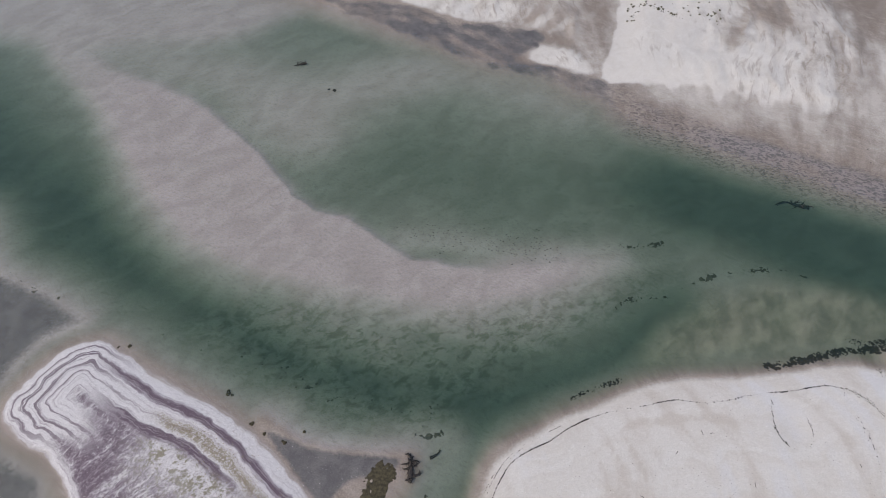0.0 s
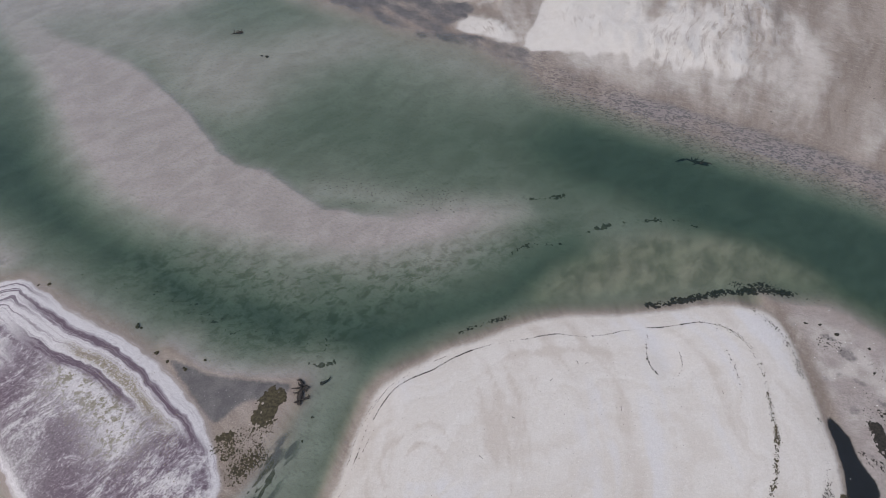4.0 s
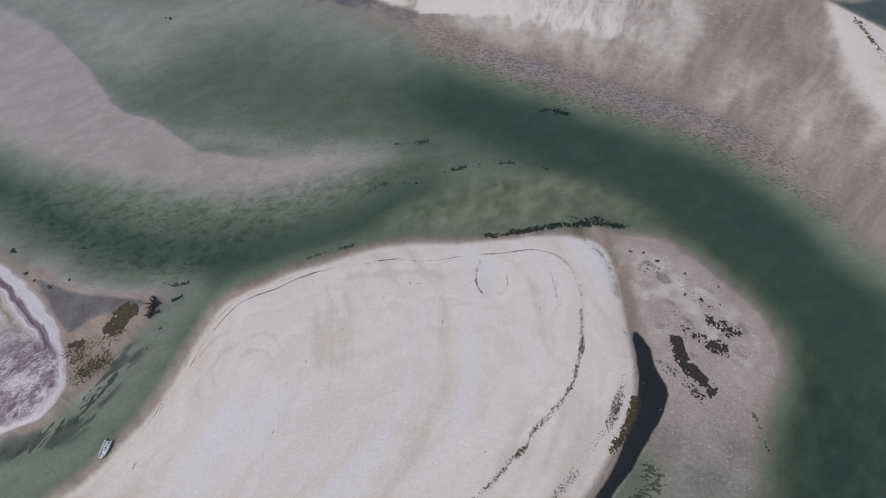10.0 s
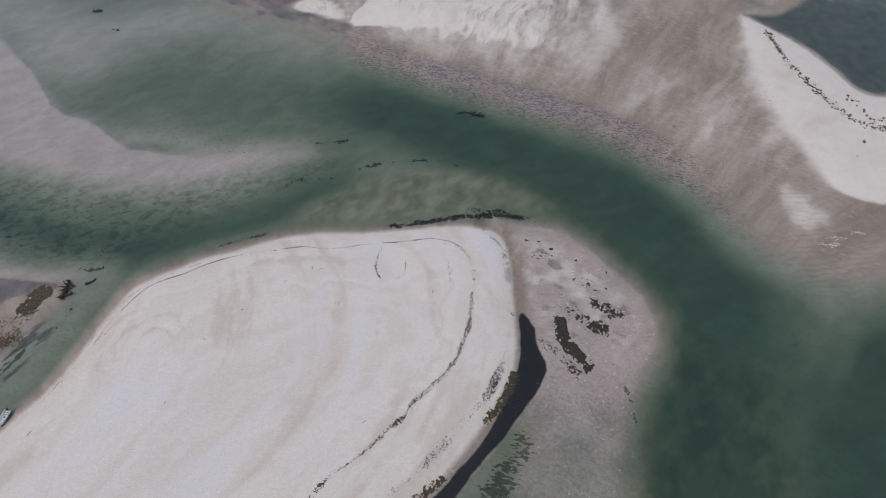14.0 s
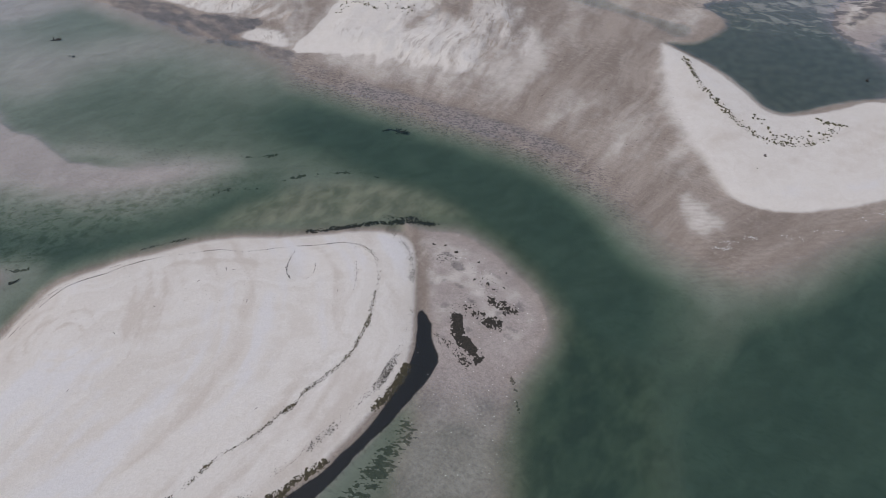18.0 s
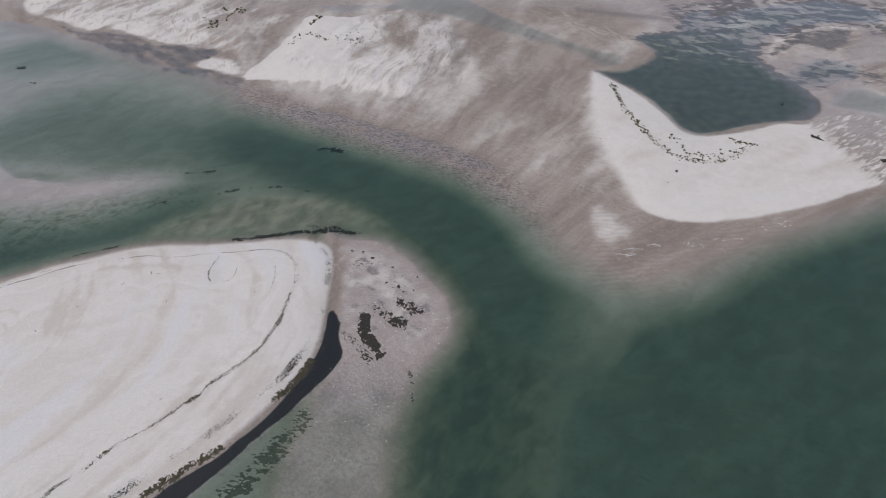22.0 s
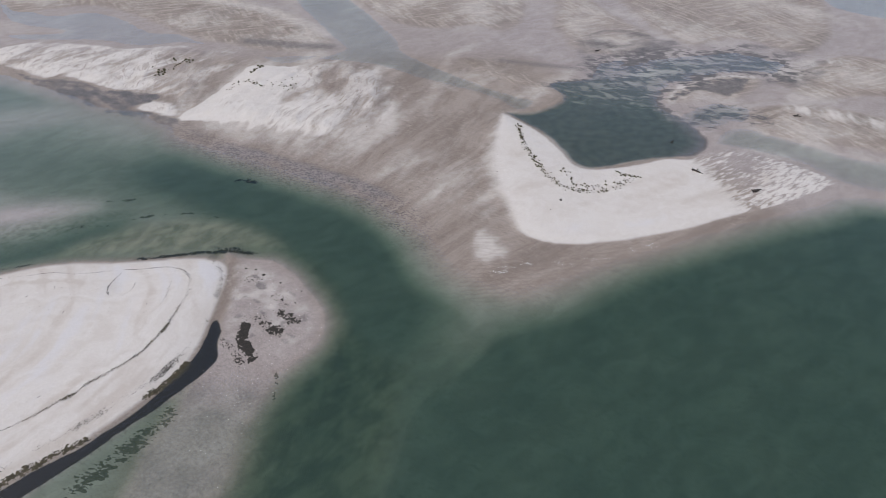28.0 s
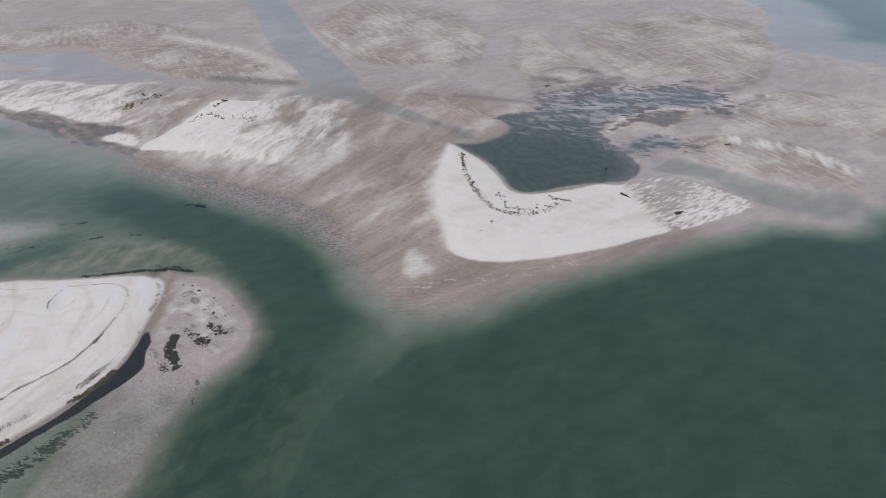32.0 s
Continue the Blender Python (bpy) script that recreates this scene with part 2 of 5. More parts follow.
    speck = s.noise(2.4, 6, 0.75)
    v = s.math("ADD", rim, s.math("MULTIPLY", s.math("SUBTRACT", s.noise(0.09, 3), 0.5), 4.5))
    v = s.math("ADD", v, s.math("MULTIPLY", s.math("SUBTRACT", s.noise(0.4, 6, 0.75), 0.5), 1.3))
    broad = s.noise(0.055, 3, 0.5)
    seaward = s.span(s.math("ADD", s.math("MULTIPLY", ax, 0.41), s.math("MULTIPLY", ay, 0.91)), 7.5, 11.5)
    # a noise drawn out along the rim breaks each band up into strands
    strand = s.add("ShaderNodeCombineXYZ")
    s.put(s.math("MULTIPLY", v, 2.4), strand.inputs[0]), s.put(s.math("MULTIPLY", s.math("SUBTRACT", ax, ay), 0.07), strand.inputs[1])
    strands = s.noise(1.0, 5, 0.65, strand.outputs[0], 0.4)
    fibre = s.noise(1.2, 6, 0.72, s.turned(48, (2.1, 1, 1)), 1.6)
    v = s.math("ADD", v, s.math("MULTIPLY", s.math("SUBTRACT", strands, 0.5), 1.8))
    rimsand = s.mix(s.span(strands, 0.52, 0.64, 0, 0.75), W, G)
    bands = s.ramp(s.math("DIVIDE", v, 16.0), [
        (0.0, (0.27, 0.225, 0.2)), (0.045, (0.4, 0.36, 0.34)), (0.075, W), (0.19, W), (0.215, G), (0.232, P), (0.3, (0.135, 0.1, 0.122)), (0.315, G), (0.335, W), (0.37, W),
        (0.385, (0.42, 0.39, 0.4)), (0.4, W), (0.46, W), (0.475, (0.3, 0.265, 0.285)), (0.49, W), (0.57, W), (0.59, P), (0.68, P), (0.73, G), (1.0, P)])
    bands = s.mix(s.span(strands, 0.5, 0.62, 0, 0.75), bands, s.mix(0.6, bands, rimsand))
    bands = s.mix(s.span(fibre, 0.56, 0.66, 0, 0.5), bands, G)
    yellow = s.math("MULTIPLY", s.math("MULTIPLY", s.span(v, 6.2, 7.0), s.span(v, 9.2, 8.2)), s.span(ax, -60.0, -52.0))
    yellow = s.math("MULTIPLY", yellow, s.span(speck, 0.36, 0.56))
    bands = s.mix(s.math("MULTIPLY", yellow, 0.85), bands, (0.22, 0.178, 0.105))
    lines = s.math("SINE", s.math("MULTIPLY_ADD", v, 3.3, s.math("MULTIPLY", strands, 2.2)))
    lines = s.math("MULTIPLY", s.span(lines, 0.15, 0.85), s.math("MULTIPLY", s.span(v, 1.0, 2.2), s.span(v, 9.5, 7.5)))
    west = s.math("MULTIPLY", s.span(ax, -62.0, -74.0), s.span(ay, 33.0, 40.0))
    bands = s.mix(west, bands, s.mix(s.math("MULTIPLY", lines, 0.85), rimsand, P))
    cloth = s.noise(0.15, 7, 0.7, s.turned(42, (2.0, 1, 1)), 1.8)
    cloth = s.math("ADD", cloth, s.math("MULTIPLY", s.math("SUBTRACT", fibre, 0.5), 0.7))
    cloth = s.math("ADD", cloth, s.math("MULTIPLY", s.math("SUBTRACT", broad, 0.5), 0.6))
    inner = s.ramp(cloth, [(0.0, P), (0.44, (0.13, 0.095, 0.122)), (0.5, (0.19, 0.152, 0.18)), (0.55, (0.27, 0.235, 0.262)), (0.6, (0.42, 0.395, 0.405)), (0.68, W), (1.0, W)])
    inner = s.mix(s.math("MULTIPLY", s.span(ay, 30.0, 16.0, 0, 0.6), s.span(ax, -46.0, -60.0)), inner, (0.34, 0.325, 0.325))
    inner = s.mix(s.span(speck, 0.56, 0.62, 0, 0.65), inner, (0.5, 0.48, 0.485))
    inner = s.mix(s.span(speck, 0.46, 0.38, 0, 0.7), inner, (0.1, 0.08, 0.092))
    sage = s.math("MULTIPLY", s.span(s.noise(0.75, 6, 0.75), 0.49, 0.58), s.attr("herb"))
    inner = s.mix(s.math("MULTIPLY", sage, 0.9), s.mix(s.math("MULTIPLY", s.attr("herb"), s.span(fibre, 0.35, 0.55, 0.5, 1.0)), inner, W), (0.2, 0.18, 0.115))
    meadow = s.mix(s.span(v, 10.5, 12.5), bands, inner)
    lee = s.mix(s.span(v, 1.2, 3.2), rimsand, inner)
    meadow = s.mix(s.math("MAXIMUM", seaward, west), lee, meadow)
    meadow = s.mix(s.span(v, 0.0, 1.0), (0.3, 0.255, 0.23), meadow)
    col = s.mix(s.span(rim, -0.4, 0.4), col, meadow)
    # grey mud, black weed beds
    slick = s.mix(s.span(mid, 0.3, 0.7), (0.1, 0.096, 0.098), (0.155, 0.146, 0.145))
    slick = s.mix(s.math("MULTIPLY", rip, s.span(dash, 0.62, 0.42, 0, 0.8)), slick, (0.3, 0.262, 0.25))
    mudf = s.span(s.math("ADD", mud, s.math("ADD", s.math("MULTIPLY", s.math("SUBTRACT", fine, 0.5), 0.7), s.math("MULTIPLY", s.attr("swash"), s.math("MULTIPLY_ADD", s.noise(0.26, 6, 0.62, s.turned(165, (1.6, 1, 1)), 0.6), 4.4, -2.2)))), 0.2, 0.8)
    col = s.mix(mudf, col, slick)
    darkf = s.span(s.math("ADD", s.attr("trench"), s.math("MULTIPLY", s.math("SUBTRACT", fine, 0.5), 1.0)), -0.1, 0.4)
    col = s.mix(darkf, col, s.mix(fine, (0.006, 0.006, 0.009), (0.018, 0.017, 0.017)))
    crumb = s.math("ADD", s.math("MULTIPLY", s.noise(3.4, 5, 0.8), 1.3), -0.15)
    shade = s.add("ShaderNodeCombineColor")
    for socket in shade.inputs:
        s.put(s.math("MULTIPLY_ADD", s.math("SUBTRACT", crumb, 0.5), s.math("MULTIPLY", bare, s.span(dryness, 0.0, 0.8, 1.0, 0.4)), 1.0), socket)
    col = s.mix(1.0, col, shade.outputs[0], "MULTIPLY")
    roughness = s.math("MULTIPLY_ADD", dryness, 0.35, 0.6)
    height = s.math("ADD", s.math("MULTIPLY", grain, 0.15), s.math("MULTIPLY", fine, 0.6))
    height = s.math("ADD", height, s.math("MULTIPLY", s.math("MULTIPLY", dash, rip), -0.9))
    s.bsdf.inputs["Specular IOR Level"].default_value = 0.3
    return s.finish(col, roughness, height, 0.22, 0.6)


def water_material():
    """The column of turbid green water: what it lets through falls off with the depth below each place."""
    s = Nodes("lagoon_water")
    depth = s.attr("depth")
    mottled = s.math("MULTIPLY", depth, s.span(s.noise(0.06, 3, 0.5), 0.25, 0.75, 0.96, 1.04))

    def passed(k):
        return s.math("EXPONENT", s.math("MULTIPLY", mottled, -k))

    tint = s.add("ShaderNodeCombineColor")
    for k, socket in zip((0.31, 0.105, 0.27), tint.inputs):
        s.put(passed(k), socket)
    clear = s.add("ShaderNodeBsdfTransparent")
    s.put(tint.outputs[0], clear.inputs[0])
    murk = s.add("ShaderNodeBsdfDiffuse")
    murk.inputs[0].default_value = (0.0148, 0.0356, 0.0385, 1)
    body = s.add("ShaderNodeMixShader")
    s.put(s.math("SUBTRACT", 1.0, s.math("EXPONENT", s.math("MULTIPLY", mottled, s.math("MULTIPLY_ADD", mottled, -0.2, -0.26)))), body.inputs[0])
    s.tree.links.new(clear.outputs[0], body.inputs[1]), s.tree.links.new(murk.outputs[0], body.inputs[2])
    shine = s.add("ShaderNodeBsdfGlossy")
    shine.inputs["Roughness"].default_value = 0.24
    rippled = s.add("ShaderNodeBump")
    rippled.inputs["Strength"].default_value, rippled.inputs["Distance"].default_value = 0.045, 0.05
    s.put(s.noise(1.3, 4, 0.6, s.turned(30, (1, 2.5, 1))), rippled.inputs["Height"])
    edge = s.add("ShaderNodeLayerWeight")
    edge.inputs["Blend"].default_value = 0.5
    s.tree.links.new(rippled.outputs[0], shine.inputs["Normal"])
    whole = s.add("ShaderNodeMixShader")
    s.put(s.math("MULTIPLY_ADD", s.math("POWER", edge.outputs["Facing"], 4.4), 0.97, 0.024), whole.inputs[0])
    s.tree.links.new(body.outputs[0], whole.inputs[1]), s.tree.links.new(shine.outputs[0], whole.inputs[2])
    s.tree.links.new(whole.outputs[0], s.out.inputs["Surface"])
    return s.mat


# ---- plan: outlines in metres ----
ISLAND = [(-8, -7), (-3, 0), (1, 6), (4, 13), (6, 20), (8, 26), (11, 32), (15.5, 36), (21, 39), (27, 42), (34, 44.3), (40, 46.7), (47, 49),
          (53, 50), (64, 50.3), (72, 50.8), (81, 52), (90, 52.8), (97, 52), (101.5, 49.5), (103.7, 45), (104.4, 38), (104.4, 31), (104.4, 20),
          (104, 14), (102.8, 9), (98.5, 1), (94, -5), (90, -10), (86, -14.5), (80, -19), (70, -28), (50, -48), (20, -60), (-30, -50), (-24, -22)]
MEADOW = [(-88.5, 42), (-88.5, 46), (-87, 49), (-84, 54), (-81, 57), (-77, 59), (-71.5, 59.3), (-64, 54.5), (-56, 50), (-48, 46), (-43, 43), (-37, 39.5),
          (-33, 36), (-28, 31), (-24, 27.5), (-20.5, 21.5), (-18.5, 16), (-17, 12), (-19, 6.5), (-22, 4), (-27, 2), (-32, 1), (-45, 3), (-56, 10),
          (-64, 19), (-71, 28), (-73, 31), (-76.5, 34), (-81, 36), (-85, 38.5)]
FLAT_SOUTH = [(-36, 41), (-27, 37.2), (-17, 34.6), (-8, 34.3), (-2.5, 33.5), (-4, 28), (-6, 20), (-10.5, 15), (-16, 10.5), (-24, 14), (-32, 28)]
GREY_MUD = [(-35, 39.5), (-26, 36.6), (-16, 34.4), (-7, 33.8), (-7.5, 30.5), (-13, 29), (-17, 27.5), (-20, 24), (-23, 24.5), (-28, 31)]
WEST_MUD = [(-120, 90), (-103, 78), (-94, 74), (-83, 68), (-78, 64), (-85, 60), (-90, 52), (-92, 40), (-80, 33), (-74, 28), (-80, 10), (-130, 10)]
NORTH = [(-400, 240), (-200, 228), (-120, 212), (-60, 196), (-34, 184), (-13, 172.5), (3, 164.5), (16, 156.5), (33, 152), (43, 144), (52, 138), (58, 130), (71, 122.5),
         (85, 115.5), (99, 108.5), (112, 102), (126, 95), (140, 87), (151, 77.5), (161, 67), (168, 56), (173, 48), (180, 42), (189, 38.5),
         (201, 41.5), (218, 49.5), (236, 56.5), (258, 66), (281, 75), (300, 81), (313, 87), (328, 86), (344, 84), (357, 95), (370, 100),
         (430, 125), (900, 200), (900, 900), (-400, 900)]
DUNE = [(52, 147.3), (60, 167), (66, 192), (71, 206), (90, 205), (104, 211), (120, 214), (135, 204), (144, 184), (146, 162), (140, 146), (124, 132), (106, 133),
        (92, 135), (78, 140.5), (63, 144)]
DUNE_WEST = [(-75, 222), (-66, 234), (-44, 237), (-19, 233), (2, 229), (23, 234), (56, 226), (68, 218), (62, 195), (56, 177), (51, 158), (49, 149.5), (38, 152.5), (29, 157), (37, 163), (37, 170),
             (24, 174), (7, 177), (-14, 188), (-29, 189), (-45, 197), (-62, 205)]
SPIT = [(180, 106), (182, 124), (187, 139), (194, 155), (201, 148.5), (210, 136), (216, 123.5), (219.5, 111.5), (224, 107), (232, 107.3), (245, 110.5), (257, 115), (265, 114.5), (272, 117), (284, 121), (296, 118), (306, 111),
        (316, 99), (309, 92), (295, 85), (283, 80), (266, 73.5), (253, 68), (238, 63.5), (224, 60), (208, 58.6), (199, 61), (192, 67), (188, 77), (183, 90)]
PATCH = [(178, 54), (177.5, 62), (181, 68), (184, 67), (187, 62), (190, 56), (187, 52), (182, 50)]
POND = [(197, 153.5), (208, 154), (221, 163), (225, 172), (219, 186), (240, 194), (250, 214), (283, 221), (319, 233), (337, 228), (353, 211), (336, 193), (326, 196), (304, 193), (281, 179), (271, 165),
        (275, 150), (280, 132), (276, 121), (267, 114.5), (257, 115.5), (241, 111), (226, 107), (220, 111.5), (216, 124), (209, 139)]
POND_EAST = [(280, 127), (288, 138), (300, 141), (318, 128), (336, 115), (361, 106), (356, 92), (344, 86), (332, 90), (320, 96), (314, 103), (305, 114), (288, 122.5)]
CREEK_NORTH = [(-10, 560), (22, 440), (41, 397), (69, 319), (106, 246), (114, 228), (102, 215), (132, 208), (161, 188), (190, 171), (202, 156), (212, 166), (192, 180), (150, 222),
               (144, 243), (125, 285), (101, 332), (76, 398), (60, 440), (30, 560)]
POOL_WEST = [(-120, 310), (-73, 284), (-50, 291), (-22, 276), (0, 256), (18, 253), (37, 239), (50, 230), (70, 221), (104, 222), (100, 214), (84, 206), (68, 219), (54, 227), (23, 236), (2, 230), (-26, 239),
             (-68, 239), (-82, 250), (-52, 254), (-90, 268)]
SEA_EAST = [(440, 560), (452, 404), (426, 340), (421, 304), (444, 281), (462, 269), (520, 240), (600, 220), (900, 190), (900, 900), (430, 900)]
SHORE_MUD = [(-45, 195), (-29, 188), (-14, 187), (7, 176), (24, 174), (37, 169), (34, 162), (28, 157), (38, 153), (50, 148.5), (54.5, 143), (55, 134), (48, 138), (38, 144.5), (25, 150), (12, 157),
             (0, 164), (-14, 172), (-31, 183)]
BANK_A = [(98, 340), (104, 379), (120, 430), (160, 410), (199, 394), (224, 336), (219, 277), (203, 256), (189, 268), (166, 262), (141, 271), (116, 304)]
BANK_B = [(-122, 326), (-90, 352), (-48, 366), (-2, 350), (42, 311), (74, 290), (92, 265), (110, 230), (78, 224), (53, 234), (14, 254), (-14, 278), (-50, 300), (-71, 296), (-99, 289)]
BANK_C = [(288, 337), (338, 379), (401, 397), (428, 369), (414, 295), (391, 251), (366, 225), (352, 234), (334, 247), (308, 236), (293, 263)]
BANK_G = [(235, 277), (243, 327), (264, 337), (275, 293), (287, 260), (286, 240), (270, 223), (255, 224), (239, 231)]
BANK_H = [(176, 216), (189, 216), (207, 200), (225, 178), (215, 178), (194, 192)]
BANK_D = [(300, 150), (313, 161), (330, 164), (358, 156), (372, 141), (372, 123), (364, 111), (354, 117), (333, 124), (314, 130), (304, 138)]
BANK_E = [(270, 165), (281, 182), (305, 195.5), (325, 195), (321, 183), (304, 167), (292, 174), (280, 165)]
BANK_F = [(333, 195), (356, 208), (374, 220), (394, 224), (430, 200), (440, 170), (420, 150), (395, 165), (370, 172), (345, 170), (335, 180)]
BAR_CREST = [(-126, 172), (-98, 150), (-72, 137), (-55, 123), (-43, 110), (-36, 101), (-30, 96), (-22, 93), (-16, 89), (-10, 84), (-4, 80), (5, 78.6), (14, 77.2), (24, 77.4), (32, 79), (44, 80)]
BAR_TAIL = [(44, 78.6), (29, 74), (18, 71), (4, 69), (-9, 71), (-22, 74), (-36, 77), (-50, 82), (-63, 91), (-75, 104), (-82, 114), (-94, 132), (-118, 158)]
BASIN = [(181, 17), (175, 9), (169, 2), (163, -6), (160, -16), (157, -30), (150, -60), (140, -120), (900, -120), (900, 190), (430, 112), (370, 92), (345, 80), (313, 79), (290, 71), (256, 58), (225, 45), (206, 35), (192, 27)]
FLAT_EAST = [(100, 50.5), (103, 52), (107.3, 51.6), (113.7, 51), (120, 47), (126.3, 40.5), (132, 32.5), (135.6, 25), (135.2, 18), (131, 12), (126.8, 7), (124, 0), (122.5, -7), (121.5, -14), (121, -22), (116, -44), (100, -60), (101.5, -22), (102, -12), (104.7, -4.7), (106, 8)]
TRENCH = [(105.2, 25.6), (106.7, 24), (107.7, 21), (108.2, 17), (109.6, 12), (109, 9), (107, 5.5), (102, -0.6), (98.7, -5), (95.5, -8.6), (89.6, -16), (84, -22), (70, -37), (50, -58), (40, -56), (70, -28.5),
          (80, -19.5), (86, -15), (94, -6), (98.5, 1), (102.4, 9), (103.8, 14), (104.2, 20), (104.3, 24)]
WEST_DEEP = [(-150, 140), (-113, 104), (-98, 88), (-82, 74), (-64, 67), (-47, 65)]
EAST_CORE = [(112, 93), (124, 80), (132, 70), (137, 60), (141, 46), (143, 36)]
SHEAR = [(8, 40), (17, 46.5), (33, 57), (46, 63), (58, 67)]
LEAFY_BED = [(-58, 64), (-40, 71), (-20, 69), (0, 66), (28, 71), (44, 75), (60, 76), (44, 66), (30, 58), (10, 44), (0, 38), (-20, 40), (-40, 50)]
OLIVE_BED = [(52, 64), (73, 73), (95, 74), (110, 68), (123, 57), (136, 43), (143, 25), (152, 14), (160, 4), (150, -40), (118, -40), (127, 0), (137, 15), (128, 44), (112, 55), (70, 53), (46, 52)]
SOUTH_DEEP = [(-47, 65), (-26, 59), (-8, 52), (10, 48), (24, 53), (43, 60)]
NORTH_POOL = [(-26, 116), (-2, 110), (20, 104), (50, 102)]
EAST_DEEP = [(50, 102), (73, 101), (93, 93), (112, 81), (124, 70), (136, 55), (145, 32), (150, 14), (150, 0), (141, -30)]
SIDE_CREEK = [(4, 36), (-1, 24), (-5, 13), (-10, 3), (-18, -5), (-30, -10), (-60, -20)]


# ---- fields over the plan ----
def spread(stops):
    """Grid lines between stops (place, spacing), each spacing growing evenly to the next."""
    out = [stops[0][0]]
    for (a, da), (b, db) in zip(stops, stops[1:]):
        while out[-1] < b:
            f = (out[-1] - a) / (b - a)
            out.append(out[-1] + da + (db - da) * f)
        out[-1] = b
    return np.array(out)


gx = spread([(-4000, 900), (-260, 20), (-135, 1.2), (-92, 0.6), (215, 0.6), (330, 1.0), (600, 2.6), (760, 20), (4200, 900)])
gy = spread([(-3500, 900), (-160, 14), (-30, 0.7), (150, 0.6), (215, 0.8), (330, 1.5), (560, 3.0), (760, 25), (4200, 900)])
GX, GY = np.meshgrid(gx, gy)


def lattice(x, y, seed):
    """Smooth noise in -1..1 with one bump a unit."""
    table = np.random.RandomState(seed).rand(256, 256) * 2 - 1
    ix, iy = np.floor(x).astype(int), np.floor(y).astype(int)
    fx, fy = x - ix, y - iy
    fx, fy = fx * fx * (3 - 2 * fx), fy * fy * (3 - 2 * fy)
    ix, iy = ix % 256, iy % 256
    jx, jy = (ix + 1) % 256, (iy + 1) % 256
    low = table[iy, ix] * (1 - fx) + table[iy, jx] * fx
    return low * (1 - fy) + (table[jy, ix] * (1 - fx) + table[jy, jx] * fx) * fy


def rough(x, y, size, octaves=3, seed=0, turn=0.0, stretch=1.0):
    """Layered noise of about -1..1; size: metres a bump; stretched along the direction turn (degrees)."""
    c, s = math.cos(radians(turn)), math.sin(radians(turn))
    u, v = (x * c + y * s) / (size * stretch), (-x * s + y * c) / size
    total, amp = 0, 0.55
    for k in range(octaves):
        total = total + amp * lattice(u * 2 ** k + 17.3 * k, v * 2 ** k + 9.1 * k, seed + k)
        amp *= 0.5
    return total


def smooth_line(pts, closed, n=3):
    """A curve through the points."""
    p = np.array(pts, float)
    m = len(p)
    at = (lambda i: p[i % m]) if closed else (lambda i: p[min(max(i, 0), m - 1)])
    out = []
    for i in range(m if closed else m - 1):
        a, b, c, d = at(i - 1), at(i), at(i + 1), at(i + 2)
        for k in range(n):
            t = k / n
            out.append(0.5 * (2 * b + (c - a) * t + (2 * a - 5 * b + 4 * c - d) * t * t + (3 * b - a - 3 * c + d) * t ** 3))
    if not closed:
        out.append(p[-1])
    return np.array(out)


def reach(pts, x, y, closed=True, margin=40.0, n=3):
    """Distance to the curve, positive inside a closed one; at most margin outside."""
    line = smooth_line(pts, closed, n)
    far = np.full(x.shape, float(-margin if closed else margin))
    lo, hi = line.min(0) - margin, line.max(0) + margin
    pick = (x > lo[0]) & (x < hi[0]) & (y > lo[1]) & (y < hi[1])
    px, py = x[pick], y[pick]
    best, inside = np.full(px.shape, 1e9), np.zeros(px.shape, bool)
    ends = np.vstack([line, line[:1]]) if closed else line
    for (ax, ay), (bx, by) in zip(ends, ends[1:]):
        dx, dy = bx - ax, by - ay
        t = np.clip(((px - ax) * dx + (py - ay) * dy) / (dx * dx + dy * dy + 1e-9), 0, 1)
        best = np.minimum(best, (px - ax - t * dx) ** 2 + (py - ay - t * dy) ** 2)
        if closed and dy:
            inside ^= ((ay > py) != (by > py)) & (px < ax + (py - ay) * dx / dy)
    best = np.sqrt(best)
    far[pick] = np.where(inside, best, -np.minimum(best, margin)) if closed else np.minimum(best, margin)
    return far


def step(v, a, b):
    t = np.clip((v - a) / (b - a), 0, 1)
    return t * t * (3 - 2 * t)


def lerp(a, b, f):
    return a + (b - a) * f


def high(a, b, k=0.12):
    """The higher of two surfaces, blended over k metres."""
    h = np.clip(0.5 + 0.5 * (b - a) / k, 0, 1)
    return lerp(a, b, h) + k * h * (1 - h)


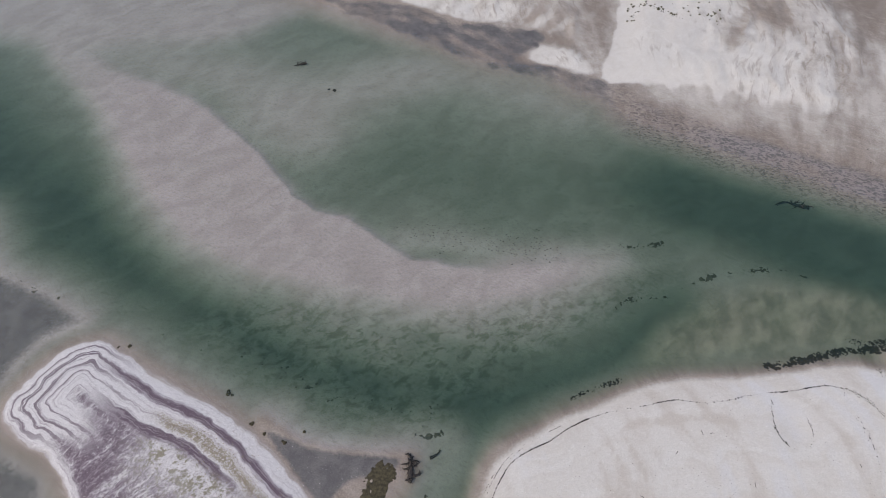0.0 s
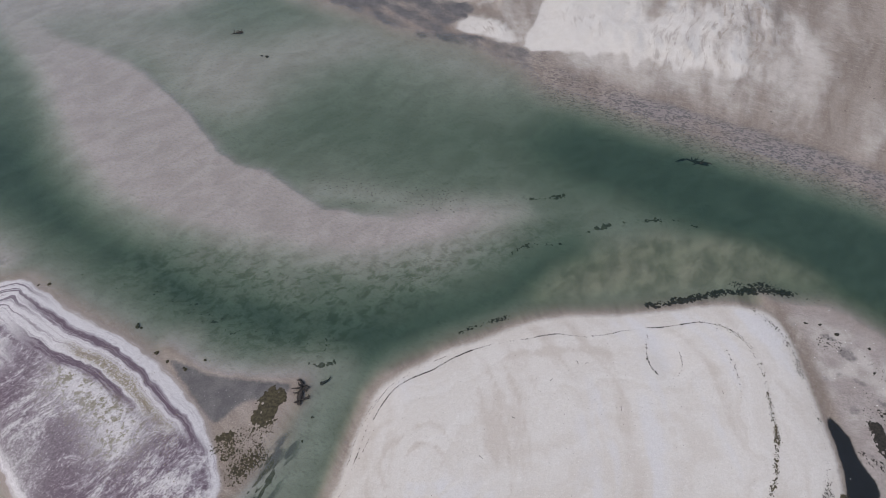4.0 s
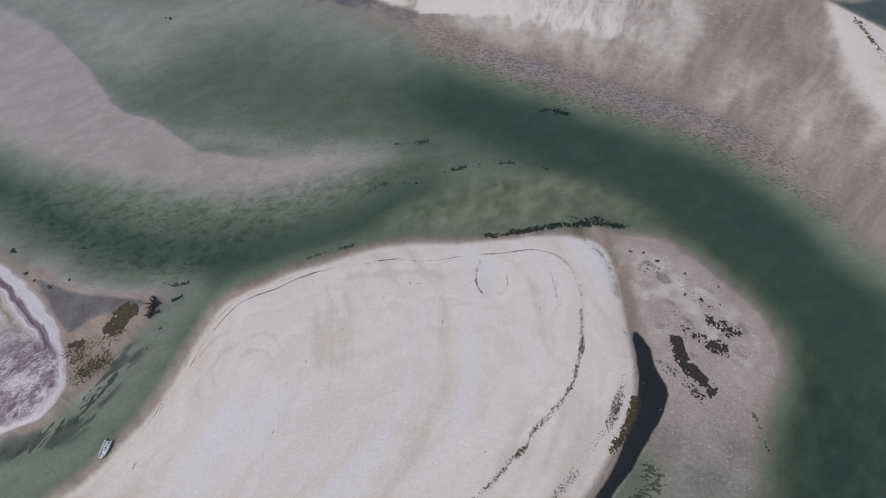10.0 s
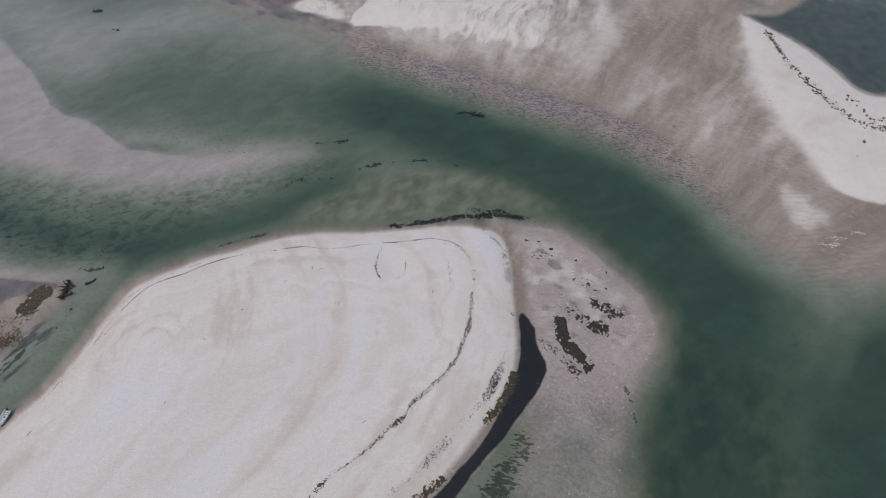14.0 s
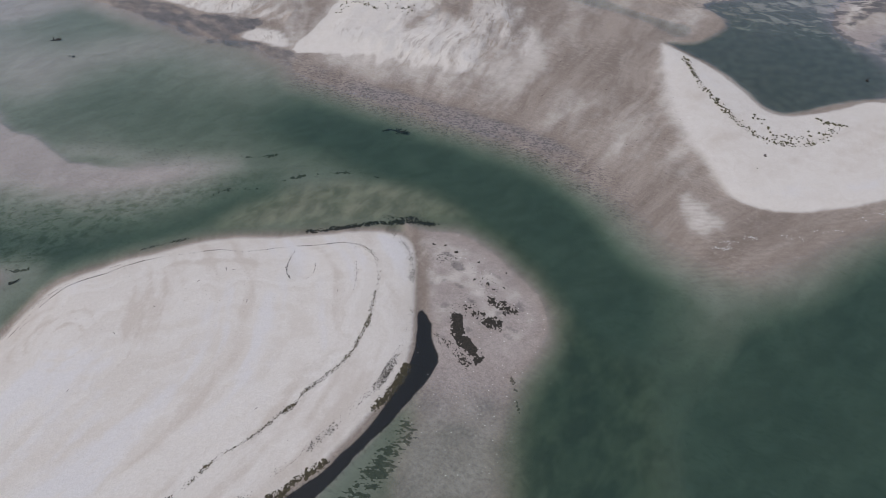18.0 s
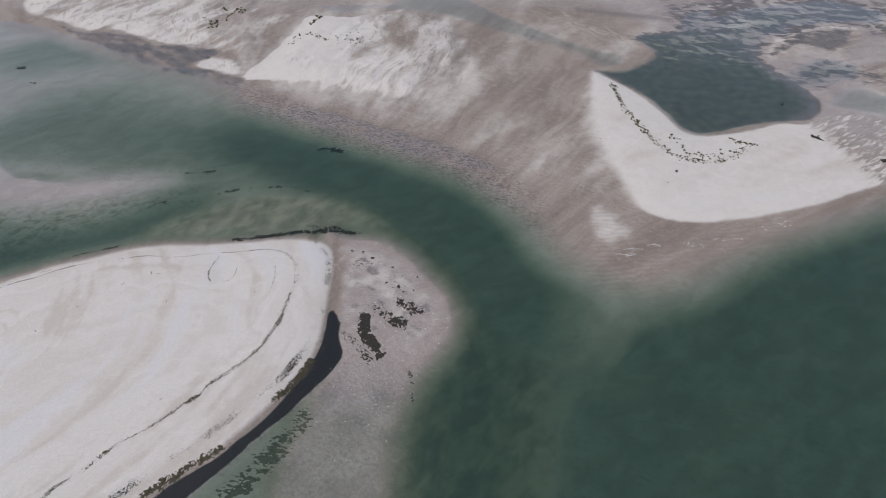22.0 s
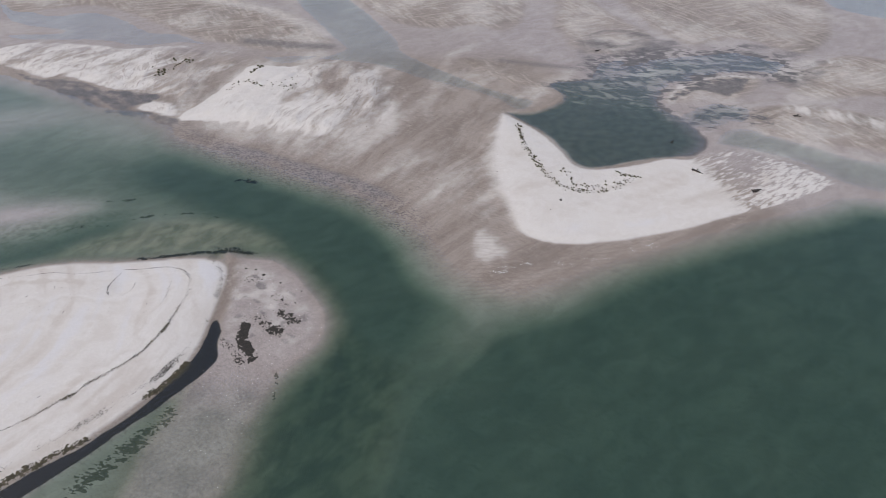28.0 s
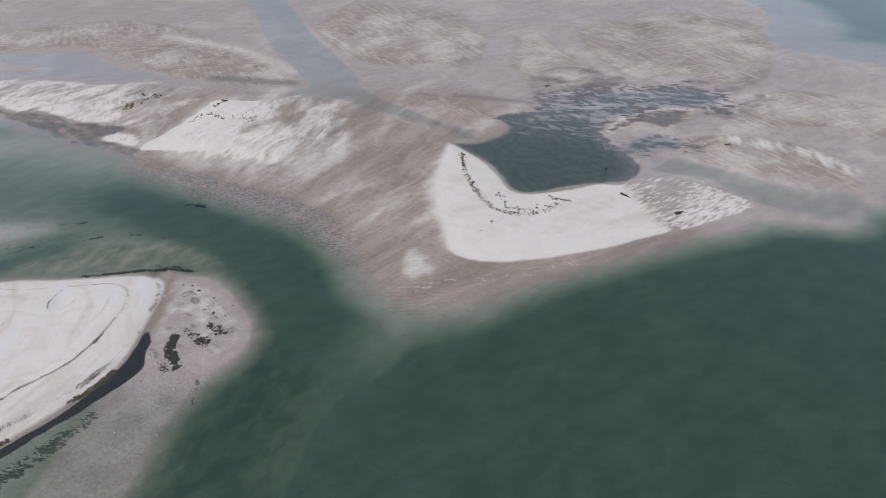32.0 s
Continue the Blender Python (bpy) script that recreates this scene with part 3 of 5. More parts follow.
def fields(x, y):
    """Height of the bed and the ground, and what covers it, at places x, y."""
    wx = x + 0.8 * rough(x, y, 5, 3, 11)
    wy = y + 0.8 * rough(x, y, 5, 3, 21)
    sx = x + 0.35 * rough(x, y, 3, 2, 31)
    sy = y + 0.35 * rough(x, y, 3, 2, 41)

    def inside(pts, margin=40.0, crisp=False):
        return reach(pts, sx if crisp else wx, sy if crisp else wy, True, margin)

    def along(pts, width):
        d = reach(pts, wx, wy, False, width * 2.6)
        return np.exp(-(d / width) ** 2)

    # the bed of the channels
    z = -0.7 + 0.14 * rough(x, y, 34, 2, 51)
    z = z - lerp(0.8, 1.3, step(x, -112, -88)) * along(WEST_DEEP, 17) - 0.5 * along([(-88, 82), (-70, 69), (-50, 63), (-28, 59)], 8) - 0.5 * along(SOUTH_DEEP, 10) - 0.22 * along(NORTH_POOL, 15)
    z = z - lerp(1.5, 0.75, step(-y, -60, -5)) * step(x, 36, 96) * along(EAST_DEEP, 16) - 0.55 * along(EAST_CORE, 5)
    z = z - 0.5 * along(SHEAR, 5.5)
    z = lerp(z, -0.3, 0.9 * along([(-110, 162), (-71, 150), (-48, 141), (-34, 123)], 14))
    z = lerp(z, -0.26, 0.85 * along([(-47, 131), (-34, 136), (-18, 144), (4, 152), (22, 149), (40, 140)], 14))
    z = lerp(z, -0.4, 0.9 * along([(-8, 87), (12, 84), (30, 82.5), (42, 82)], 4.5))
    z = lerp(z, -0.16, step(inside([(-150, 176), (-113, 162), (-101, 164), (-78, 165), (-63, 168), (-50, 178), (-32, 190), (-60, 230), (-150, 240)]), -8, 6))
    # mottled beds: leafy shadows of weed film south of the bar, sandy hummocks off the island
    leafy = step(inside(LEAFY_BED, 20), -5, 8)
    olive = step(inside(OLIVE_BED, 20), -4, 6)
    z = z - 0.2 * leafy
    z = lerp(z, lerp(-0.5, -0.95, step(-y, -45, -5)), 0.75 * olive * step(-x, -128, -112))
    z = lerp(z, -1.65 + 0.25 * olive, step(x - 0.2 * np.clip(y, 0, 60), 121, 134) * step(-y, -62, -30) * step(y, -70, -60))
    z = lerp(z, -1.2, 0.85 * step(x - 0.25 * y, 146, 160) * step(-y, -60, -30) * step(y, -70, -40))
    basin = inside(BASIN, 30)
    front = lerp(5.0, 16.0, step(x, 185, 240))
    z = lerp(z, lerp(-4.6, -3.2, step(x, 215, 310)), step(basin, -1.5, front))
    z = lerp(z, -1.2, 0.9 * along([(240, -30), (266, -18), (292, -8), (340, -4)], 22))
    ux, uy = wx + 1.2 * rough(x, y, 3.6, 2, 161), wy + 1.2 * rough(x, y, 3.6, 2, 163)
    bar = reach(BAR_CREST + BAR_TAIL, ux, uy, True, 40)
    ridge = -0.06 - 0.4 * step(x, 24, 58) - 0.12 * step(-x, 80, 120)
    lip = step(x, -84, -52) * step(-x, -22, 4)
    steep = reach(BAR_CREST, wx, wy, False, 50) < reach(BAR_TAIL, wx, wy, False, 50)
    off = np.minimum(bar, 0)
    z = high(z, np.where(bar > 0, ridge, ridge + np.where(steep, off * 0.075 - 0.45 * lip * (1 - np.exp(off / 0.8)), off * lerp(0.055, 0.085, step(-x, 20, 60)))), 0.08)
    # the shores
    north = inside(NORTH, 45)
    creek = along(SIDE_CREEK, 5)
    z = high(z, np.where(north > 0, 0.22 * (1 - np.exp(-north / 14)), north * (0.045 + 0.03 * step(x, 52, 70) * step(-x, -160, -140) + 0.04 * step(x, 196, 240)) - 0.002 * north ** 2), 0.1)
    tongue = along([(184, 46), (182, 36), (179, 24), (173, 10), (165, -4)], 9)
    z = lerp(z, np.maximum(z, -0.02 - 0.032 * np.maximum(46 - y, 0)), tongue)
    flat_s = inside(FLAT_SOUTH, 12)
    z = high(z, np.where(flat_s > 0, 0.05, flat_s * 0.12), 0.05)
    z = lerp(z, -0.62, 0.9 * creek)
    west_mud = inside(WEST_MUD, 20)
    z = high(z, np.where(west_mud > 0, -0.15, -0.15 + west_mud * 0.1), 0.1)
    flat_e = inside(FLAT_EAST, 25)
    top = lerp(-0.24, 0.06, step(y, -12, 12)) + (0.03 + 0.05 * step(y, 0, 14)) * rough(x, y, 4.5, 3, 61)
    edge = np.minimum(flat_e, 0)
    z = high(z, np.where(flat_e > 0, top, top - lerp(0.1, 0.4, step(y, 0, 20)) * (1 - np.exp(edge / 2.5)) + edge * 0.095 - 0.006 * edge ** 2), 0.03)
    meadow = inside(MEADOW, 25, True)
    z = high(z, np.where(meadow > 0, 0.85 * (1 - np.exp(-meadow / 5)), meadow * 0.07 - 0.3 * (1 - np.exp(np.minimum(meadow + 1.5, 0) / 2.0))), 0.05)
    isle = inside(ISLAND, 25, True)
    shelf = np.where(y < 30, 0.16, 0.11)
    z = high(z, np.where(isle > 0, 1.1 * (1 - np.exp(-isle / 7)), isle * shelf - 0.006 * isle ** 2 - 0.36 * (1 - np.exp(np.minimum(isle + 1.2 * step(-y, -40, -34), 0) / 1.3))), 0.04)
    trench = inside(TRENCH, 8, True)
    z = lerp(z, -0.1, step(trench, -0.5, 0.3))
    # ponds and creeks in the north flats
    pond, pond_e, creek_n = inside(POND, 20), inside(POND_EAST, 20), inside(CREEK_NORTH, 20)
    pool_w, sea_e = inside(POOL_WEST, 20), inside(SEA_EAST, 30)
    upper = step(y + 0.3 * (x - 230), 152, 205)
    swash = 0.11 * rough(x, y, 6.5, 3, 71, 160, 1.8) + 0.09 * rough(x, y, 14, 2, 72)
    z = lerp(z, lerp(-0.6, -0.13, upper) + 1.3 * swash * lerp(0.5, 1.0, upper), step(pond + 3 * upper * rough(x, y, 9, 3, 74), -1.5, np.maximum(lerp(2.5, 6.0, upper), 11 * step(x, 256, 268))))
    shoal = along([(282, 148), (294, 156), (306, 150)], 10)
    z = lerp(z, -0.16 + swash, shoal)
    z = lerp(z, -0.24 + 0.05 * rough(x, y, 9, 3, 73), step(pond_e, -3, 7))
    z = lerp(z, -0.16, step(creek_n, -2, 4))
    z = lerp(z, -0.07, step(pool_w, -2, 5))
    z = lerp(z, -0.12, step(sea_e, -4, 6))
    z = lerp(z, -0.9, step(sea_e, 36, 70))
    # dunes and banks
    dune, dune_w, spit, patch = inside(DUNE, 20), inside(DUNE_WEST, 20), inside(SPIT, 20, True), inside(PATCH, 12)
    banks = np.maximum.reduce([inside(b, 12) for b in (BANK_A, BANK_B, BANK_C, BANK_D, BANK_E, BANK_F, BANK_G, BANK_H)])
    z = z + 1.1 * step(dune, 0, 14) + 0.6 * step(dune_w, 0, 12) + 0.12 * step(patch, -2, 4) + 0.3 * step(banks, -2, 6)
    z = high(z, np.where(spit > 0, 0.08 + 0.9 * (1 - np.exp(-spit / 7)), spit * 0.25), 0.05)
    z = z - 0.4 * np.exp(-((x - 74) / 3.4) ** 2 - ((y - 38) / 4.2) ** 2)
    # wind-cut ridges on the dunes, faint swells on the beds
    cut = rough(x, y, 7, 4, 165, 62, 2.4)
    z = z + 0.55 * (step(dune, 1, 10) * step(x, 62, 92) + 0.9 * step(dune_w, 1, 8)) * (0.6 - np.abs(cut) * 2.2)
    z = z + step(z, -0.6, -0.2) * step(-z, -0.4, 0.05) * 0.03 * rough(x, y, 4, 3, 81, 20, 2)
    z = z + step(-z, 0.2, 0.6) * step(z, -2.4, -1.4) * ((0.05 + 0.2 * leafy) * rough(x, y, 3.6, 4, 83, -25, 1.8) + 0.15 * olive * rough(x, y, 4.2, 3, 85, 50, 1.5))
    # what covers the ground; streaks fan out gently towards the north
    fan = np.arctan2(x - 60, np.maximum(y + 50, 1)) * 180 + 5 * rough(x, y, 34, 3, 131)
    fan_out = np.hypot(x - 60, y + 50)
    s1 = rough(fan, fan_out / 4, 4.5, 3, 91)
    s2 = rough(fan, fan_out / 3, 9, 3, 95)
    flats = step(north, 2, 20)
    dry = flats * np.clip(0.16 + 0.1 * s1 + 0.6 * s2 + 0.1 * rough(fan, fan_out / 4, 2.2, 3, 87), 0, 0.6) * lerp(1, 0.7, step(y, 190, 230))
    fingers = rough(fan, fan_out / 4, 3.2, 4, 133)
    eastern = step(x + 0.25 * y, 138, 180)
    dry = dry + 0.2 * step(dune, -18, 0)
    south_rim = step(-y, -152, -140) * step(x, 58, 78)
    white = step(dune + (6.5 * fingers + 2 * s2) * lerp(0.12, 1.0, south_rim), lerp(-0.6, -4.0, south_rim), lerp(1.2, 6.5, south_rim))
    veined = step(dune + 12 * s2 + 9 * fingers, -12, 11)
    # streaks that lower dryness, painting the shade of the dune's ridges along with damp
    furrow_shade = step(rough(fan, fan_out / 4.5, 4.5, 4, 169), 0.02, 0.3)
    veil = step(rough(x, y, 11, 3, 93, 60, 1.6) + 0.7 * step(x, 74, 112), 0.05, 0.45)
    dune_dry = lerp(white, veined, eastern)
    dry = np.maximum(dry, dune_dry * (1.06 - 0.35 * furrow_shade * veil - 0.3 * eastern))
    hollow = np.exp(-((x - 114 + 0.35 * (y - 186)) / 7) ** 2 - ((y - 186) / 17) ** 2) + 0.6 * np.exp(-((x - 100 - 0.5 * (y - 168)) / 4) ** 2 - ((y - 168) / 10) ** 2)
    dry = dry - 0.85 * hollow * (1 + 0.7 * rough(x, y, 5, 3, 137))
    cut_w = rough(wx, wy, 7, 4, 99, 55, 2.6)
    dry = np.maximum(dry, step(dune_w + 2 * s1, -0.6, 3) * (0.78 + 0.8 * cut_w + 0.5 * rough(wx, wy, 2.6, 3, 89, 58, 3) - 0.75 * step(x + 0.2 * (y - 190), 16, 36) * step(y, 152, 166)) + 0.9 * along([(35, 160), (42, 157), (47, 152)], 4))
    flank = step(-x, -200, -186) * step(y, 62, 74)
    tip = step(x + 0.15 * (y - 90), 266, 280)
    tip_bias = np.clip(0.3 + 0.5 * step(x - 0.4 * (y - 100), 280, 300) - 0.3 * step(y - 0.25 * (x - 290), 98, 108) + 0.4 * step(-y + 0.45 * (x - 290), -88, -80), 0, 1)
    spit_dry = lerp(1.0, tip_bias, tip)
    dry = np.maximum(dry, step(spit + flank * (3 * s1 + 3 * s2), lerp(0, -4.0, flank), lerp(2.2, 15.0, flank)) * spit_dry)
    dry = np.maximum(dry, step(patch + 1.5 * rough(x, y, 3, 3, 141), -2.5, 4) * (0.6 + 0.1 * np.sin(y * 3.6 + 5 * rough(x, y, 5, 2, 143))))
    dry = np.maximum(dry, step(banks, -1, 8) * np.clip(0.25 + 0.55 * s2, 0, 0.5))
    dry = np.maximum(dry, step(flat_e, 0, 6) * step(y, 8, 22) * np.clip(0.2 + 0.6 * rough(x, y, 4.4, 3, 103), 0, 0.5))
    crest = along([(330, 158), (346, 152), (360, 142), (368, 128)], 8) + 0.8 * along([(274, 167), (284, 183), (306, 194), (322, 194)], 3.5) + 0.8 * along([(338, 197), (362, 212), (380, 214)], 6)
    dry = np.maximum(dry, crest * (0.5 + 0.8 * rough(x, y, 2.6, 3, 109, 75, 4)))
    dry = np.maximum(dry, 0.55 * along([(0, 322), (60, 292), (100, 252)], 9))
    dry = np.clip(dry, 0, 1.0)
    mud = 0.85 * step(inside(GREY_MUD, 8), -0.5, 1.5)
    mud = np.maximum(mud, 0.75 * step(west_mud, -2, 4))
    mud = np.maximum(mud, (0.62 + 0.5 * rough(x, y, 3, 3, 167, -40, 2)) * step(inside(SHORE_MUD, 15) + 2 * rough(x, y, 4, 3, 177), -2, 2))
    mud = np.maximum(mud, 0.5 * shoal)
    mud = np.maximum(mud, (0.5 + 0.5 * rough(x, y, 8, 3, 187, 20, 2)) * step(inside([(298, 198), (330, 238), (352, 236), (374, 214), (352, 186), (330, 176), (318, 182), (328, 196)], 15), -4, 5))
    mud = np.maximum(mud, 0.65 * step(inside(BANK_E, 12) + 2 * rough(x, y, 5, 3, 183), 1.5, 6))
    mud = np.maximum(mud, step(pond, -1, 3) * np.clip(lerp(0.85, 0.6 + 0.9 * rough(x, y, 6, 3, 107, 160, 2.0), upper), 0, 1))
    mud = np.maximum(mud, (0.42 + 0.5 * rough(x, y, 7, 3, 181, 20, 2)) * step(inside([(239, 226), (245, 250), (262, 262), (287, 258), (312, 234), (330, 226), (296, 214), (256, 206), (236, 200)], 15) + 4 * rough(x, y, 9, 3, 145), -3, 6))
    mud = np.maximum(mud, 0.6 * along([(60, 240), (84, 234), (106, 232)], 8))
    comb = step(north, -3, 0) * step(-north, -11, -6) * step(x, 52, 70) * step(-x, -168, -140)
    mud = np.maximum(mud, (0.4 + 0.15 * rough(x, y, 6, 3, 171)) * step(flat_e, -14, 2) * step(-y, -18, -4))
    # dark spots in the mud mask paint the shade of small hollows
    mud = np.maximum(mud, 0.55 * step(rough(x, y, 2.6, 2, 185, -30, 1.6), 0.2, 0.42) * step(flat_e, 1.5, 6) * step(y, 10, 20))
    mud = np.maximum(mud, comb * (0.58 + 0.5 * rough(x, y, 6, 3, 113, -30, 3)))
    mud = np.maximum(mud, 0.5 * along([(200, 214), (222, 208), (238, 204)], 5))
    mud = np.maximum(mud, 1.1 * along([(-6, 20), (-10, 9), (-14, 3), (-24, -1), (-34, -7)], 2.6) * step(rough(x, y, 1.5, 3, 105, 55, 5), -0.3, 0.2))
    bow = x + 0.012 * (y - 20) ** 2 + 2.2 * rough(x, y, 12, 2, 173)
    tone = 0.7 * rough(bow, y / 5, 4.5, 4, 115) + 0.35 * rough(x, y, 15, 2, 119, 60, 2)
    swirl = np.hypot((x - 22) / 1.25, y - 17) + 2.5 * rough(x, y, 7, 3, 151)
    rings = np.clip(1 - np.abs(np.sin(swirl * 0.9)) * 1.6, 0, 1) * np.exp(-(swirl / 10) ** 2)
    lines = np.clip(1 - np.abs(np.sin(bow * 0.75)) * 3.2, 0, 1) * step(rough(x, y, 8, 2, 155), -0.15, 0.35) * step(-np.abs(x - 46), -20, -8)
    shelf_line = np.exp(-((y - 40.5 + 0.012 * (x - 52) ** 2 + rough(x, y, 6, 2, 175)) / 0.9) ** 2) * step(x, 34, 42) * step(-x, -72, -62)
    tone = tone + 0.6 * rings + 0.3 * lines + 0.4 * shelf_line + 0.35 * np.exp(-((x - 11) / 3.5) ** 2 - ((y - 9) / 5) ** 2)
    tone = tone * step(isle, 0, 3) + step(spit, 2, 8) * (0.28 * step(spit, 8, 15) + 0.45 * rough(x, y, 9, 3, 179, 25, 2.5) - 0.1) - 0.5 * np.exp(-((x - 24) / 17) ** 2 - ((y - 1) / 15) ** 2)
    ripple = np.clip(step(north, -11, -3) * step(-north, -12, -5) * step(x, 46, 62) * step(-x, -176, -150) + 0.15 * flats * step(y, 200, 230) + 0.12 * step(flat_e, -2, 4), 0, 1)
    return {"z": z, "dry": dry, "mud": mud, "trench": trench, "meadow": meadow, "tip": tip * step(spit, 0, 1.5), "ribs": np.clip(tongue * step(y, 26, 42) + 0.6 * along([(196, 46), (214, 51), (236, 59)], 6), 0, 1), "shore": isle, "veil": np.clip(step(dune, -4, 8) * (veil * 0.7 + 0.3 * eastern) + 0.8 * step(dune_w, 0, 6), 0, 1), "swash": np.maximum(step(pond, -10, 2) * step(y + 0.3 * (x - 230), 138, 185), shoal), "leafy": leafy, "olive": olive,
            "herb": along([(-53, 35), (-45, 30), (-40, 23)], 6), "ripple": ripple, "brown": np.clip(0.6 * step(flat_e, -9, -2) * (1 - 0.6 * step(flat_e, -1, 4)) + 0.9 * step(isle, -5, -0.6) + 0.9 * step(meadow, -5, -0.5) + 0.9 * step(flat_s, -1.5, 1) + step(north, -14, 3) * lerp(1, 0.2, step(y, 205, 235) + step(x + 0.5 * y, 315, 340)) + 0.8 * step(banks, -1, 5), 0, 1), "bank": step(banks + 4 * rough(x, y, 14, 3, 157, 30, 2), -2, 5), "tone": tone, "fan": fan, "fan_out": fan_out}


LAND = fields(GX, GY)


def ground_z(x, y):
    """The ground's height at one place or many, from the grid."""
    x, y = np.asarray(x, float), np.asarray(y, float)
    i = np.clip(np.searchsorted(gx, x) - 1, 0, len(gx) - 2)
    j = np.clip(np.searchsorted(gy, y) - 1, 0, len(gy) - 2)
    u, v = (x - gx[i]) / (gx[i + 1] - gx[i]), (y - gy[j]) / (gy[j + 1] - gy[j])
    z = LAND["z"]
    return (z[j, i] * (1 - u) + z[j, i + 1] * u) * (1 - v) + (z[j + 1, i] * (1 - u) + z[j + 1, i + 1] * u) * v


def sheet(name, x, y, z, material, **layers):
    """A mesh over a grid, with a value at each point for every layer."""
    ny, nx = z.shape
    co = np.stack([x, y, z], -1).reshape(-1, 3).astype(np.float32)
    k = np.arange(ny * nx).reshape(ny, nx)
    quads = np.stack([k[:-1, :-1], k[:-1, 1:], k[1:, 1:], k[1:, :-1]], -1).reshape(-1, 4).astype(np.int32)
    me = bpy.data.meshes.new(name)
    me.vertices.add(len(co)), me.loops.add(quads.size), me.polygons.add(len(quads))
    me.vertices.foreach_set("co", co.ravel())
    me.loops.foreach_set("vertex_index", quads.ravel())
    me.polygons.foreach_set("loop_start", np.arange(0, quads.size, 4, dtype=np.int32))
    me.polygons.foreach_set("use_smooth", np.ones(len(quads), bool))
    for key, value in layers.items():
        me.attributes.new(key, "FLOAT", "POINT").data.foreach_set("value", value.ravel().astype(np.float32))
    me.update(calc_edges=True)
    me.materials.append(material)
    return new(name, me)


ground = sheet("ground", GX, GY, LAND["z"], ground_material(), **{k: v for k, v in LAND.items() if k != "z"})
tagged(ground, "pale sand flats, dunes and muddy lagoon bed", "ground", kind="structure")
WX, WY, DEPTH = GX[::2, ::2], GY[::2, ::2], np.maximum(0, -LAND["z"][::2, ::2])
water = sheet("water", WX, WY, np.zeros_like(WX), water_material(), depth=DEPTH)
tagged(water, "shallow clear green lagoon water over sand", "water", kind="structure")


# ---- helpers for things ----
def plain(name, dark, light, scale=3.0, roughness=0.85, bump=0.02, metal=0.0):
    """A surface of two mixed tones at two scales."""
    s = Nodes(name)
    f = s.math("ADD", s.math("MULTIPLY", s.noise(scale, 5, 0.65), 0.65), s.math("MULTIPLY", s.noise(scale * 6, 3), 0.35))
    col = s.mix(s.span(f, 0.35, 0.65), dark, light)
    s.bsdf.inputs["Metallic"].default_value = metal
    return s.finish(col, roughness, f, bump, 0.5)


WEED = plain("dried_black_seaweed", (0.010, 0.009, 0.008), (0.045, 0.038, 0.028), 2.2)
WEED_OLIVE = plain("olive_seaweed", (0.02, 0.018, 0.01), (0.085, 0.07, 0.035), 1.8)
GRASS = plain("dune_grass", (0.04, 0.042, 0.02), (0.15, 0.135, 0.065), 4.0)
HERB = plain("sage_green_herbs", (0.17, 0.15, 0.09), (0.33, 0.29, 0.19), 2.0)
BARK = plain("sodden_driftwood", (0.014, 0.012, 0.011), (0.06, 0.05, 0.044), 3.0)
SHELL = plain("white_shell", (0.55, 0.53, 0.5), (0.8, 0.79, 0.77), 6.0, 0.6)
PEBBLE = plain("dark_pebble", (0.05, 0.045, 0.04), (0.14, 0.12, 0.11), 6.0)
FOAM = plain("sea_foam", (0.6, 0.62, 0.62), (0.82, 0.83, 0.83), 5.0, 0.5)
RUBBER = plain("grey_boat_fabric", (0.42, 0.45, 0.48), (0.56, 0.59, 0.62), 2.0, 0.55, 0.004)
HULL = plain("white_hull", (0.6, 0.62, 0.63), (0.74, 0.75, 0.75), 2.0, 0.4, 0.004)
BLACK = plain("black_plastic", (0.012, 0.012, 0.014), (0.035, 0.035, 0.037), 4.0, 0.45, 0.004)
SEAT = plain("pale_grey_vinyl", (0.35, 0.36, 0.38), (0.5, 0.51, 0.52), 3.0, 0.6, 0.004)
STONE = plain("dark_stone", (0.05, 0.046, 0.044), (0.15, 0.135, 0.125), 2.0)
WEED_SUNKEN = plain("drowned_weed", (0.06, 0.06, 0.048), (0.13, 0.12, 0.095), 1.5)
rng = random.Random(7)


def link(name, bm, material, parent=None, label="", smooth=False):
    me = bpy.data.meshes.new(name)
    for f in bm.faces:
        f.smooth = smooth
    bm.to_mesh(me)
    bm.free()
    me.materials.append(material)
    ob = new(name, me)
    ob.parent = parent
    return tagged(ob, label)


def part(name, bm, material, parent, label="", smooth=True):
    return link(name, bm, material, parent, label, smooth)


def thing(name, m, label, category, group=""):
    ob = new(name)
    ob.empty_display_size = 0.3
    ob.matrix_world = m
    return tagged(ob, label, category, group)


def tube(bm, pts, radii, sides=7, cap=True):
    """A tapering bent tube through points."""
    rings = []
    for i, p in enumerate(pts):
        a, b = Vector(pts[max(i - 1, 0)]), Vector(pts[min(i + 1, len(pts) - 1)])
        q = (b - a).to_track_quat("Z", "Y")
        rings.append([bm.verts.new(Vector(p) + q @ Vector((math.cos(t) * radii[i], math.sin(t) * radii[i], 0)))
                      for t in (2 * math.pi * k / sides for k in range(sides))])
    for r, s in zip(rings, rings[1:]):
        for k in range(sides):
            bm.faces.new((r[k], r[(k + 1) % sides], s[(k + 1) % sides], s[k]))
    if cap:
        bm.faces.new(rings[0][::-1]), bm.faces.new(rings[-1])
    return bm


